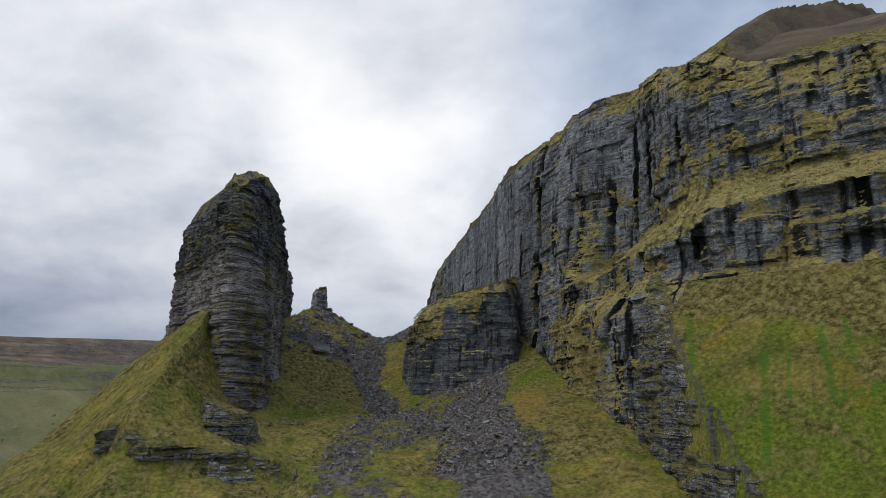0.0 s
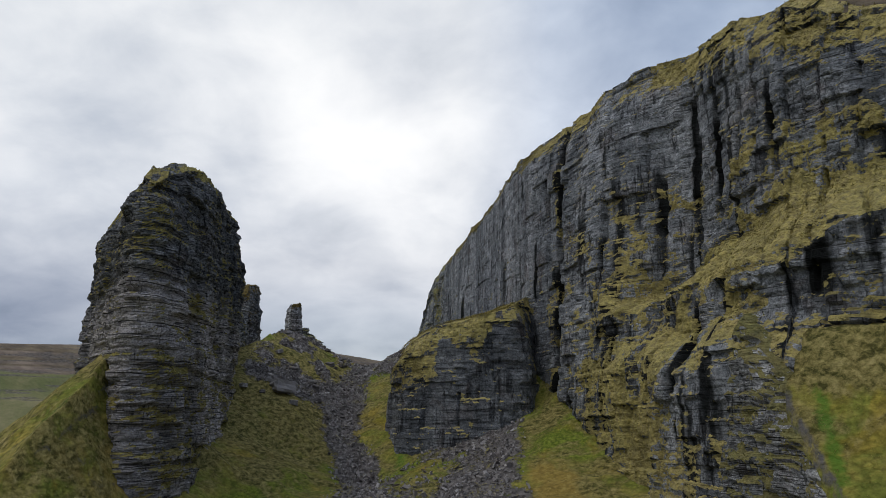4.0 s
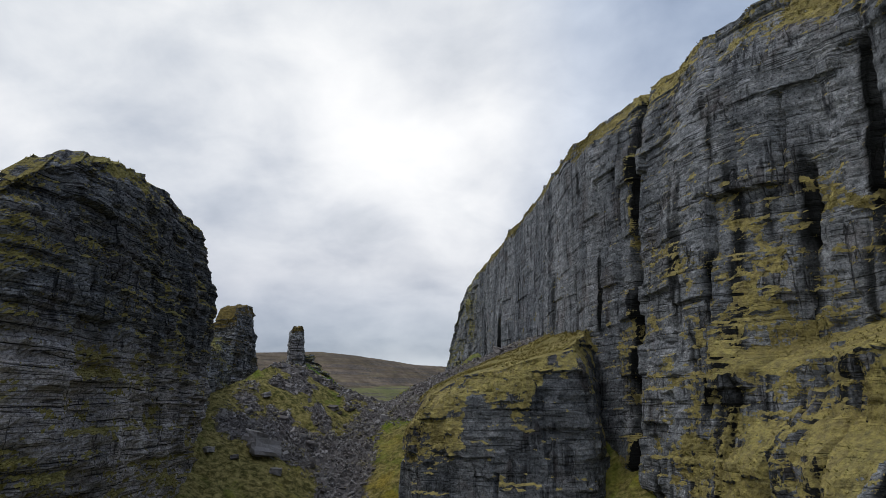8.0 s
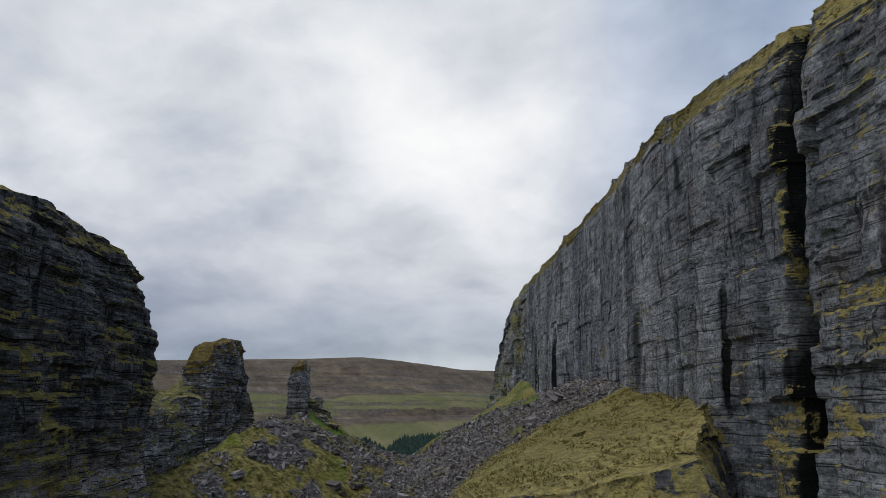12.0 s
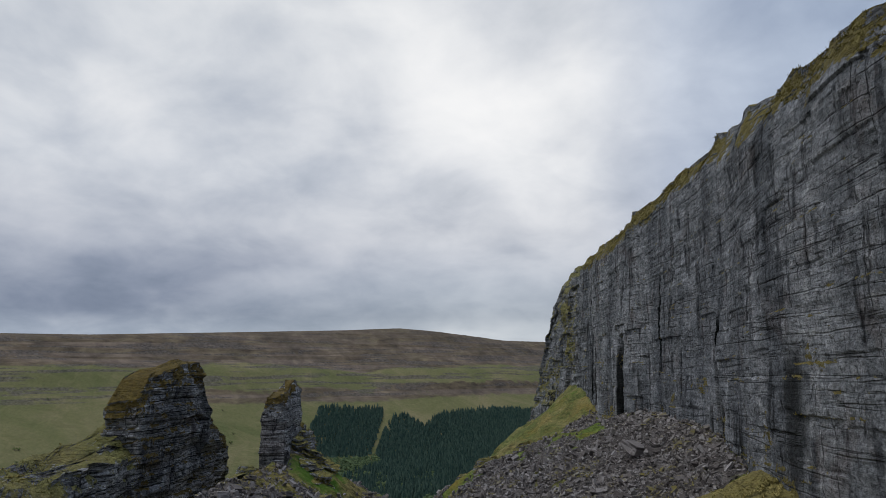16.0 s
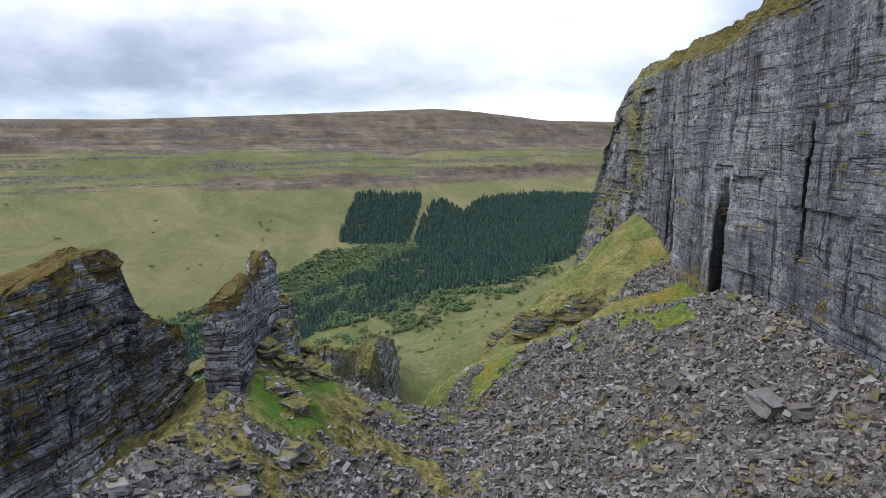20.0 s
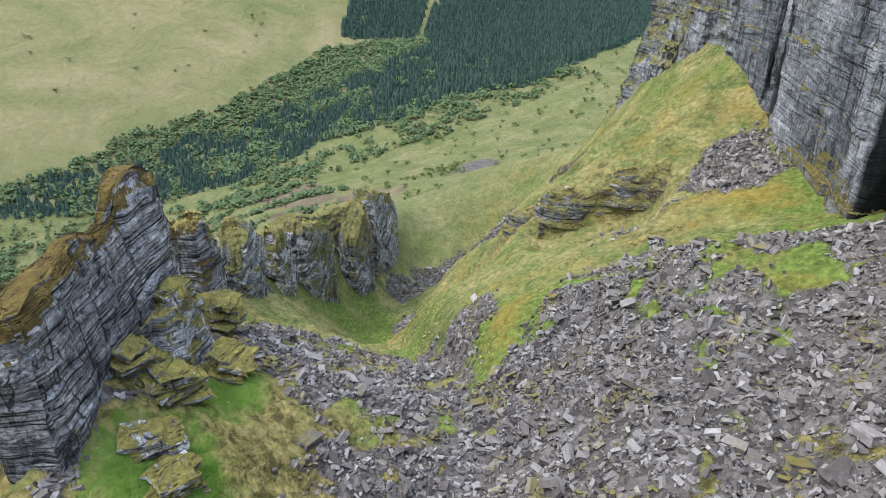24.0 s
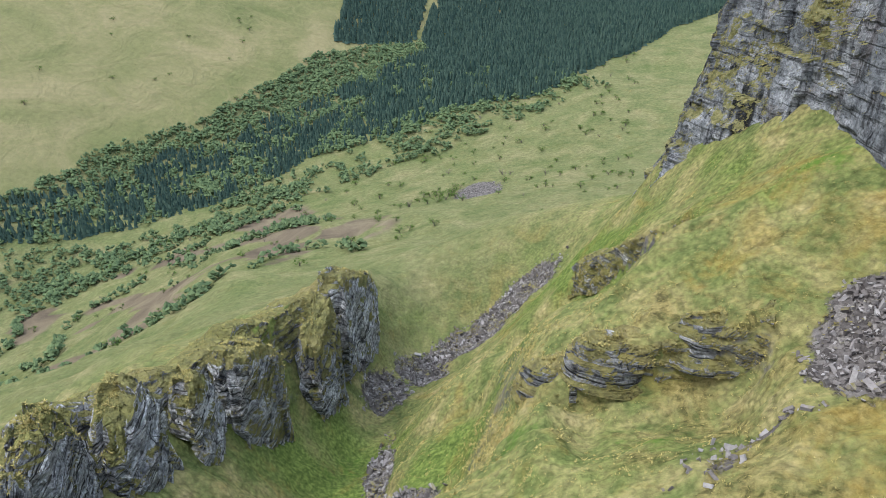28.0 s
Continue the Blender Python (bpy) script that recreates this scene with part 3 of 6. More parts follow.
def near_cliff(x, y):
    """Distance from the cliff line (outwards positive), and the index of the nearest point on it."""
    sd, ix = np.empty(len(x)), np.empty(len(x), int)
    for a in range(0, len(x), 4000):
        p = np.stack((x[a:a + 4000], y[a:a + 4000]), 1)
        d = ((p[:, None, :] - LINE[None, ::2]) ** 2).sum(2)
        k = d.argmin(1) * 2
        sd[a:a + 4000] = ((p - LINE[k]) * OUT[k]).sum(1)
        far_ = np.sqrt(d.min(1))
        sd[a:a + 4000] = np.where(np.abs(sd[a:a + 4000]) < far_ * 0.5, np.sign(sd[a:a + 4000]) * far_, sd[a:a + 4000])
        ix[a:a + 4000] = k
    return sd, ix


YS = [40, 70, 100, 130, 150, 170, 187, 205, 216, 232, 254, 283, 305, 338, 356, 375, 391, 413, 440, 460, 488, 520, 560]
GULLY_X = [10, 8, 5, 2, -2, -6, -10, -15, -17, -20, -28, -29, -27, -29, -33, -40.5, -51, -62, -66, -67, -66, -58, -60]
GULLY_Z = [105, 112, 121, 131, 137, 142, 147, 148, 148, 149, 157, 170, 179, 182.5, 181.5, 173.5, 163.5, 149, 138, 133, 128, 124, 120]
FOOT_XX = [56, 53, 49, 44, 41, 38, 35, 32, 30, 28, 27, 21, 20, 18, 15.5, 11, 9, 6, 0, -12, -26, -22, 10]
FOOT_ZZ = [108, 114, 121, 134, 140, 147, 152, 158, 163, 169, 182, 197, 200, 203, 203, 202, 198, 198, 206, 196, 177, 166, 160]
FIN_X = [-62, -62, -62, -63, -63, -60, -62, -72, -82, -86, -82, -62, -56, -57, -66, -80, -87, -90, -89, -88, -87, -96, -104]
FIN_Z = [84, 97, 114, 136, 153, 169, 178, 178, 171, 173, 182, 188, 194, 196.5, 193, 182, 171, 169, 165, 161, 150, 138, 124]
BEND_R = [1.1, 1.1, 1.1, 1.1, 1.1, 1.1, 1.1, 1.1, 1.1, 1.1, 1.12, 1.12, 1.05, 0.98, 0.95, 0.58, 0.52, 0.58, 0.62, 1.0, 1.3, 1.3, 1.1]
BEND_L = [1.2, 1.2, 1.2, 1.4, 2.5, 7.0, 7.0, 2.2, 1.3, 1.0, 0.65, 0.75, 1.0, 1.2, 1.3, 1.2, 0.6, 1.4, 3.4, 3.4, 3.2, 1.6, 1.2]


def floor_z(u):
    return np.interp(u, [-800, 0, 350, 600, 900, 1500], [-30, 5, 34, 88, 128, 170])


def valley(x, y):
    u, v = 0.66 * x + 0.75 * y, -0.75 * x + 0.66 * y
    wob = 30 * fbm(x / 260, y / 260, 5, 3)
    near = np.minimum(136 - 0.31 * np.maximum(v - 378, -40), 140 - 0.5 * (-x - 90))
    near = np.minimum(near, 122 + 0.22 * (y - 120))
    near = near + (7 * fbm(x / 60, y / 60, 8, 3) + 3.2 * np.abs(fbm(x / 22, y / 22, 18, 3))) * smooth(330, 480, v)
    vv = v + wob * 0.6
    far = 157 + 0.5 * (vv - 1019)
    gully = np.abs(((u - 760) / 55 + fbm(v / 90, u / 200, 3, 2)) )
    far = far - 9 * np.exp(-gully ** 2) * smooth(950, 1150, v)
    band = far + 9 * (smooth(1056, 1074, vv) - smooth(1074, 1125, vv)) * smooth(420, 560, u) * smooth(0.0, 0.3, fbm(u / 80, v / 300, 6, 2) + 0.35)
    band = band + 8 * (smooth(1092, 1108, vv) - smooth(1108, 1160, vv))
    top = np.interp(u, [0, 375, 800, 930, 1000, 1200, 2000], [256, 262, 284, 293, 290, 276, 282])
    edge = top + 0.02 * (v - 1255)
    cliff = 205 + (vv - 1128) * 0.72 + 4.0 * fbm(u / 30, v / 60, 9, 2)
    far = np.where(vv > 1118, smin(np.maximum(cliff, band), edge, 10), band)
    fl = floor_z(u) + 5 * fbm(x / 90, y / 90, 12, 3)
    return smax(smax(near, fl, 25), far, 30)


def apron(x, y):
    def cross(xx):
        xl, zl, xg, zg, xf, zf, br, bl = (np.interp(y, YS, a) for a in (FOOT_XX, FOOT_ZZ, GULLY_X, GULLY_Z, FIN_X, FIN_Z, BEND_R, BEND_L))
        right = np.clip((xx - xg) / (xl - xg), 0, 2)
        left = np.clip((xg - xx) / (xg - xf), 0, 1)
        return np.where(xx > xg, zg + (zl - zg) * right ** br, zg + (zf - zg) * left ** bl)
    return (cross(x) + cross(x - 2.5) + cross(x + 2.5) + cross(x - 5) + cross(x + 5)) / 5


def field_z(x, y):
    return 153 + 0.9 * (x - 46.5) + 1.0 * (y - 129.6)


def ground_parts(x, y):
    sd, ix = near_cliff(x, y)
    v = valley(x, y)
    xf, zf = np.interp(y, YS, FIN_X), np.interp(y, YS, FIN_Z)
    ap = apron(x, y)
    outer = smax(zf - np.interp(y, [140, 200, 270, 330, 400, 480], [0.80, 0.88, 0.75, 0.62, 0.5, 0.45]) * (xf - x), v, 12)
    outer = outer + 2.5 * fbm(x / 14, y / 14, 21, 3) * smooth(0, 15, xf - x)
    low = np.where(x > xf, ap, np.minimum(outer, zf + 0.0 * x))
    low = low + (2.0 * fbm(x / 13, y / 13, 31, 4) + 1.25 * np.abs(fbm(x / 4.2, y / 4.2, 33, 3)) - 0.35 + 0.28 * fbm(x / 1.6, y / 1.6, 34, 2)) * smooth(-3, 6, sd)
    low = low - step_drop(x, y) - (8.0 * np.exp(-((x + 56) / 10) ** 2) + 9.0 * np.exp(-((x + 45.5) / 6.5) ** 2)) * smooth(400, 418, y) * smooth(452, 436, y)
    low = low - 4.0 * np.exp(-((x - np.interp(y, YS, GULLY_X) - 2.5) / 4.5) ** 2) * smooth(362, 372, y) * smooth(406, 396, y)
    talus = 186 - 0.62 * np.maximum(sd, 0)
    rest = smax(v, np.where(y > 440, talus, -500), 14)
    w = smooth(495, 545, y) + smooth(100, 40, y)
    low = low * (1 - np.clip(w, 0, 1)) + rest * np.clip(w, 0, 1)
    low = np.where(x < -380, v, low)
    # the steep green field under the first stretch of the cliff
    fz = np.minimum(field_z(x, y) + 0.8 * fbm(x / 9, y / 9, 41, 3), 177)
    on_field = (sd > -8) & (x > np.interp(y, [40, 100, 130, 145, 152], [50, 49.5, 46.5, 47, 60])) & (y < 151)
    low = np.where(on_field, np.maximum(low, fz), low)
    rim, k = RIM[ix], LEAN_K[ix]
    back = -sd - k * (rim - 185) - 7.5 - 6.5 * smooth(214, 192, LINE[ix, 1])
    rise = np.interp(LINE[ix, 1], [150, 170, 190, 208, 250, 330, 420], [0.92, 0.85, 0.65, 0.45, 0.34, 0.26, 0.22])
    crest = rim + 64 * (1 - np.exp(-np.maximum(back, 0) * rise / 64)) + 3.0 * fbm(x / 25, y / 25, 51, 4) * smooth(2, 20, back)
    return low, crest, back, sd, v


STEPS = [([(-6, 418), (-12, 419), (-19, 419.5), (-27, 418.5), (-35, 417)], 5.5, 12),
         ([(-28, 153), (-44, 147), (-58, 141), (-75, 150)], 4.0, 14), ([(-30, 139), (-40, 134), (-52, 131)], 6.0, 14),
         ([(-14, 447), (-22, 453), (-29, 463), (-34, 476)], 6.0, 14)]


def step_drop(x, y):
    """How far the ground falls below the small rock steps."""
    total = np.zeros(len(x))
    for pts, high, reach in STEPS:
        q = dense(pts, 1.0, 3)
        t = np.gradient(q, axis=0)
        t /= np.linalg.norm(t, axis=1)[:, None]
        o = np.stack((-t[:, 1], t[:, 0]), 1)
        near = np.where((x > q[:, 0].min() - 30) & (x < q[:, 0].max() + 30) & (y > q[:, 1].min() - 30) & (y < q[:, 1].max() + 30))[0]
        p = np.stack((x[near], y[near]), 1)
        d = ((p[:, None] - q[None]) ** 2).sum(2)
        k = d.argmin(1)
        away = ((p - q[k]) * o[k]).sum(1)
        side = np.abs(((p - q[k]) * t[k]).sum(1))
        end = smooth(0, 6, k) * smooth(len(q) - 1, len(q) - 7, k) * smooth(8, 2, side)
        total[near] += high * smooth(-0.6, 1.2, away) * smooth(reach * 2, reach * 0.5, away) * end
    return total


def ground_z(x, y):
    low, crest, back, sd, v = ground_parts(np.ravel(x), np.ravel(y))
    return np.where(back > 0, crest, low)


def scree_mask(x, y):
    """Where loose stone lies: under the cliff behind the saddle, down the gully and off the fins."""
    n = fbm(x / 18, y / 18, 61, 4)
    far_edge = np.interp(x, [-46, -32, -28, -26, -20, -14, -8, -4, 2, 7, 20], [352, 357, 366, 375, 383, 389, 387, 379, 383, 379, 377])
    main = smooth(284, 304, y) * smooth(far_edge + 3, far_edge - 3, y + 5 * n) * smooth(-47, -38, x + 0.10 * (y - 330)) * smooth(25, 21, x)
    main = np.maximum(main, smooth(344, 354, y) * smooth(389, 382, y + 3 * n) * smooth(-68, -60, x + 0.2 * (y - 365)) * smooth(-29, -33, x))
    main = np.maximum(main, 0.5 * np.exp(-(((x + 14) / 9) ** 2 + ((y - 400 - 0.4 * (x + 14)) / 4.5) ** 2) ** 2))
    ridge = (1 - np.exp(-(((x + 50) / 5) ** 2 + ((y - 335) / 8) ** 2))) * smooth(254, 274, y) * smooth(352, 336, y) * smooth(-64, -56, x) * smooth(-26, -38, x) * 0.84
    chute = np.exp(-((x - np.interp(y, YS, GULLY_X)) / 6) ** 2) * smooth(330, 300, y) * smooth(170, 200, y) * 1.0
    cone = smooth(-30, -18, x - 0.1 * (y - 200)) * smooth(27, 17, x + 6 * n) * smooth(236, 222, y) * smooth(95, 130, y) * (0.50 + 0.42 * smooth(-4, 10, x))
    cone = cone * (1 - 0.85 * np.exp(-(((x + 10) / 7) ** 2 + ((y - 156) / 12) ** 2))) * (1 - 0.8 * np.exp(-(((x + 1) / 6) ** 2 + ((y - 140) / 8) ** 2))) * (1 - 0.95 * np.exp(-(((x - 23) / 8) ** 2 + ((y - 196) / 24) ** 2)))
    pools = 0.0
    for px_, py_, rx_, ry_, turn in ((-57.5, 418, 9.0, 3.6, 0.1), (-74, 468, 5.5, 9, 0.0), (-70, 482, 6.5, 8, 0.3), (-61, 498, 13, 7.0, 0.75), (-49, 508, 11, 6.0, 0.5), (-62.5, 430, 2.6, 19, 0.25), (-44, 362, 12, 7, 0.3)):
        a, b = (x - px_) * math.cos(turn) + (y - py_) * math.sin(turn), -(x - px_) * math.sin(turn) + (y - py_) * math.cos(turn)
        pools = np.maximum(pools, np.exp(-((a / rx_) ** 2 + (b / ry_) ** 2) ** 1.5) * 1.3)
    quarry = 1.5 * np.exp(-(((x + 110) / 14) ** 2 + ((y - 738) / 20) ** 2)) + np.exp(-(((x + 52) / 8) ** 2 + ((y - 590) / 10) ** 2))
    down = np.maximum(pools, quarry)
    pocket = np.exp(-(((x - 0.5) / 7.5) ** 2 + ((y - 411) / 10.5) ** 2) ** 2) * 1.3
    patch = smooth(-0.02, 0.22, fbm(x / 6.5, y / 6.5, 63, 3)) * smooth(-22, -34, x) * smooth(262, 280, y) * smooth(358, 346, y)
    bare = np.maximum(np.exp(-(((x + 50.2) / 5.5) ** 2 + ((y - 333) / 6.5) ** 2) ** 2), np.exp(-(((x + 51.5) / 4) ** 2 + ((y - 346.5) / 6) ** 2) ** 2))
    mossy = smooth(-0.12, 0.12, fbm(x / 5, y / 5, 68, 3)) * smooth(-34, -42, x) * smooth(308, 318, y) * smooth(358, 350, y)
    patch = np.maximum(patch, np.maximum(1.1 * bare, 0.7 * mossy))
    main, ridge = main * (1 - 0.9 * patch), ridge * (1 - 0.75 * patch)
    main = main * (1 - 0.62 * smooth(0.30, 0.46, fbm(x / 4, y / 6, 65, 3)) * smooth(300, 312, y))
    main = main * (1 - 0.75 * smooth(-0.05, 0.2, fbm(x / 4.5, y / 4.5, 66, 3)) * smooth(362, 374, y) * smooth(-36, -30, x))
    return np.clip(np.maximum.reduce([main, ridge, chute, cone, down, pocket]) * (1.0 + 0.75 * n + 0.55 * fbm(x / 3.2, y / 3.2, 67, 2)), 0, 1)


def bracken(x, y):
    """Rusty patches of dead bracken on the lower slope."""
    u, v = 0.66 * x + 0.75 * y, -0.75 * x + 0.66 * y
    return smooth(500, 540, v) * smooth(690, 660, v) * smooth(160, 200, u) * smooth(430, 380, u) * smooth(0.02, 0.22, fbm(u / 26, v / 34, 73, 3)) * 0.95


def wet_run(x, y):
    """Dark green wet lines down the steep field."""
    total = np.zeros(len(x))
    for (ax, ay), (bx_, by_), w in (((57.5, 126), (51.0, 114.5), 0.9), ((66.6, 123), (62.5, 114), 0.8), ((69, 109.5), (62.5, 114), 0.7), ((60.5, 123), (57.5, 118), 0.5), ((50, 141), (47.5, 134), 1.0), ((70, 121.5), (68, 116), 0.6)):
        dx, dy = bx_ - ax, by_ - ay
        k = np.clip(((x - ax) * dx + (y - ay) * dy) / (dx * dx + dy * dy), 0, 1)
        total = np.maximum(total, np.exp(-(((x - ax - k * dx) ** 2 + (y - ay - k * dy) ** 2) / w ** 2)))
    for cx, cy, rx, ry, k in ((-50.0, 333, 5.5, 6.5, 1.3), (-51.5, 346, 3.5, 6, 1.2), (-2, 441, 5, 4, 0.7), (-21, 407, 5, 4, 0.6), (-36, 411, 3, 5, 0.6), (-60, 404, 7, 4, 0.5), (-70, 436, 5, 9, 0.55), (-57, 386, 9, 3.5, 0.6), (-64, 170, 4, 9, 0.6), (-9, 232, 2.5, 5, 0.7)):
        total = np.maximum(total, k * np.exp(-(((x - cx) / rx) ** 2 + ((y - cy) / ry) ** 2)))
    return total


def russet(x, y):
    """Where the dead grass has gone orange."""
    total = np.zeros(len(x))
    for cx, cy, rx, ry, k in ((23, 190, 6.5, 17, 0.75), (16, 166, 5, 9, 0.5), (-3, 436, 7, 9, 0.38), (-14, 430, 8, 5, 0.5), (-6, 440, 9, 10, 0.45), (0, 398, 14, 10, 0.6), (2, 428, 12, 16, 0.42), (-20, 386, 9, 5, 0.4), (-28.5, 371, 5, 14, 0.5), (6, 398, 8, 5, 0.45), (8, 262, 12, 16, 0.45), (60, 118, 22, 24, 0.25), (-50, 172, 16, 26, 0.42), (-14, 160, 18, 26, 0.36), (-6, 216, 14, 12, 0.4)):
        total = np.maximum(total, k * np.exp(-(((x - cx) / rx) ** 2 + ((y - cy) / ry) ** 2)))
    return total


def spaced(lo, hi, fine_lo, fine_hi, step, grow=1.09):
    mid = np.arange(fine_lo, fine_hi + step / 2, step)
    out_, d = [], step
    a = fine_hi
    while a < hi:
        d = min(d * grow, 15.0 if abs(a) < 1750 else 110)
        a += d
        out_.append(a)
    left, d, a = [], step, fine_lo
    while a > lo:
        d = min(d * grow, 15.0 if abs(a) < 1000 else 120)
        a -= d
        left.append(a)
    return np.concatenate((left[::-1], mid, out_))


gx, gy = spaced(-3200, 2600, -112, 80, 1.0, 1.07), spaced(-1600, 4200, 105, 510, 1.15, 1.05)
X, Y = (a.ravel() for a in np.meshgrid(gx, gy))
low, crest, back, sd, v = ground_parts(X, Y)
Z = np.where(back > 0, crest, low)
me = mesh_of("ground", np.stack((X, Y, Z), 1), grid_faces(len(gy), len(gx)), GROUND, True)
vv = -0.75 * X + 0.66 * Y
for name, val in (("scree", scree_mask(X, Y) * (sd > 0) * (np.abs(X) < 150)),
                  ("moor", np.maximum(np.maximum(np.maximum(smooth(1112, 1150, vv + 22 * fbm(X / 120, Y / 120, 71, 3)) * 0.9, 0.75 * smooth(1030, 1050, vv) * smooth(1078, 1066, vv + 8 * fbm(X / 60, Y / 60, 74, 2)) * smooth(380, 470, 0.66 * X + 0.75 * Y)), bracken(X, Y)), smooth(0, 16, back + 16 * fbm(X / 20, Y / 20, 72, 3)) * 0.85)),
                  ("far", smooth(760, 860, vv) * (back < 0)),
                  ("wet", wet_run(X, Y)),
                  ("russet", russet(X, Y)),
                  ("straw", np.clip(np.where(back > 0, smooth(40, 8, back) * 0.9, smooth(362, 340, Y) * np.where(X > 44, 0.36, 0.54 + 0.3 * smooth(-20, -30, X) * smooth(215, 235, Y)) + 0.32 * smooth(360, 385, Y) * smooth(470, 430, Y) * smooth(-46, -20, X) + 0.9 * smooth(-0.5, 1.5, Z - np.interp(X, [46, 49, 57, 67, 73, 90], [169, 169, 168.3, 165.2, 162.4, 154])) * (X > 44) * (Y < 152)), 0, 1) * (vv < 400)),
                  ("scarp", smooth(1034, 1056, vv + 6 * fbm(X / 50, Y / 50, 75, 2)) * smooth(1285, 1180, vv)),
                  ("lush", smooth(345, 420, vv) * smooth(900, 800, vv) * (back < 0))):
    me.attributes.new(name, "FLOAT", "POINT").data.foreach_set("value", val.astype(np.float32))
tagged(new("ground", me), "grassy mountain valley with steep slopes, scree and a far plateau", "ground", kind="structure")


# ---- rock faces ----
def rock_relief(s, z, seed, rough=1.0, bedded=1.0):
    """How far a bedded, jointed rock face stands out at s along it and z up it."""
    big = 1.6 * fbm(s / 24, z / 34, seed, 3)
    zz = z + 0.012 * s + 0.35 * fbm(s / 34, z / 24, seed + 3, 2)
    ss = s + 3.2 * fbm(s / 15, z / 40, seed + 5, 2) + 0.8 * fbm(s / 5, z / 9, seed + 6, 2)
    cell = np.floor(ss / 9.4)
    fr = ss / 9.4 - cell
    block = np.floor((zz + 25 * hash01(cell, seed)) / (5.0 + 9.0 * hash01(cell, seed + 1)))
    joint = (hash01(cell, block, seed + 7) - 0.5) * 1.7
    groove = -1.0 * np.exp(-((np.minimum(fr, 1 - fr) * 9.4) / 0.34) ** 2) * (hash01(np.round(ss / 9.4), block, seed + 9) > 0.62)
    c2 = np.floor(ss / 2.9 + 0.4)
    b2 = np.floor((zz + 9 * hash01(c2, seed + 2)) / (1.4 + 2.6 * hash01(c2, seed + 3)))
    small = (hash01(c2, b2, seed + 11) - 0.5) * 0.6
    layer = np.floor(zz / 1.35)
    bed = (hash01(layer, np.floor(s / 19 + 7 * hash01(layer, 5, seed)), seed + 13) - 0.5) * 0.85
    leaf = np.floor(zz / 0.62)
    leafy = (hash01(leaf, np.floor(s / 6.5 + 5 * hash01(leaf, 9, seed)), seed + 14) - 0.5) * 0.42
    thick = (hash01(np.floor(zz / 5.1), np.floor(s / 48), seed + 15) - 0.5) * 1.0
    rill = -0.7 * smooth(0.42, 0.62, fbm(s / 7.5 + 0.25 * fbm(s / 9, z / 12, seed + 21, 2), z / 70, seed + 19, 2))
    return big + rough * (joint + 1.1 * groove + rill + small) + (0.4 + 0.6 * rough) * bedded * (bed + leafy + thick) + rough * (0.2 + 0.3 * bedded) * fbm(s / 1.9, z / 1.1, seed + 17, 2)


def terrace(z, s, seed, height):
    """Height turned into steps: risers with sloping grassy treads between."""
    q = (z + 5.5 * fbm(s / 19, z / 30, seed, 3)) / height
    f = q - np.floor(q)
    stepped = (np.floor(q) + smooth(0.5, 1.0, f)) * height
    return z + (stepped - z) * smooth(-0.25, 0.15, fbm(s / 23, z / 15, seed + 4, 3))


CLEFTS = [(231.0, 1.3, 6.0, 150, 246), (196, 0.43, 2.2, 190, 214), (178, 0.5, 2.4, 203, 224), (168, 0.56, 2.6, 206, 226), (159, 0.5, 2.4, 205, 222), (203, 0.5, 2.0, 158, 184), (192, 0.56, 2.2, 160, 182), (183, 0.43, 2.0, 166, 190), (173, 0.5, 2.0, 160, 186), (246, 0.37, 1.8, 196, 214), (318, 0.37, 1.8, 203, 222), (352, 0.31, 1.4, 210, 232), (425, 0.5, 1.8, 205, 236), (380.5, 1.8, 14.0, 184, 219), (187, 0.68, 2.4, 205, 232), (262, 0.56, 2.2, 185, 212), (208, 0.5, 1.6, 180, 206)]


TURF_SPOTS = []


def note_turf(x, y, z, owner, limit, seed, keep):
    """Remember where grass grows on a rock surface: on treads that face upwards."""
    ax, ay, az = np.gradient(x, axis=1), np.gradient(y, axis=1), np.gradient(z, axis=1)
    bx, by, bz = np.gradient(x, axis=0), np.gradient(y, axis=0), np.gradient(z, axis=0)
    nx, ny, nz = ay * bz - az * by, az * bx - ax * bz, ax * by - ay * bx
    up_ = np.abs(nz) / np.maximum(np.sqrt(nx * nx + ny * ny + nz * nz), 1e-9)
    patchy = fbm(x / 7 + z / 9, y / 7, seed + 60, 3)
    ok = (up_ + 0.35 * patchy > limit) & (patchy > -0.1) & (np.random.RandomState(seed).uniform(0, 1, x.shape) < keep)
    TURF_SPOTS.append((owner, x[ok], y[ok], z[ok]))


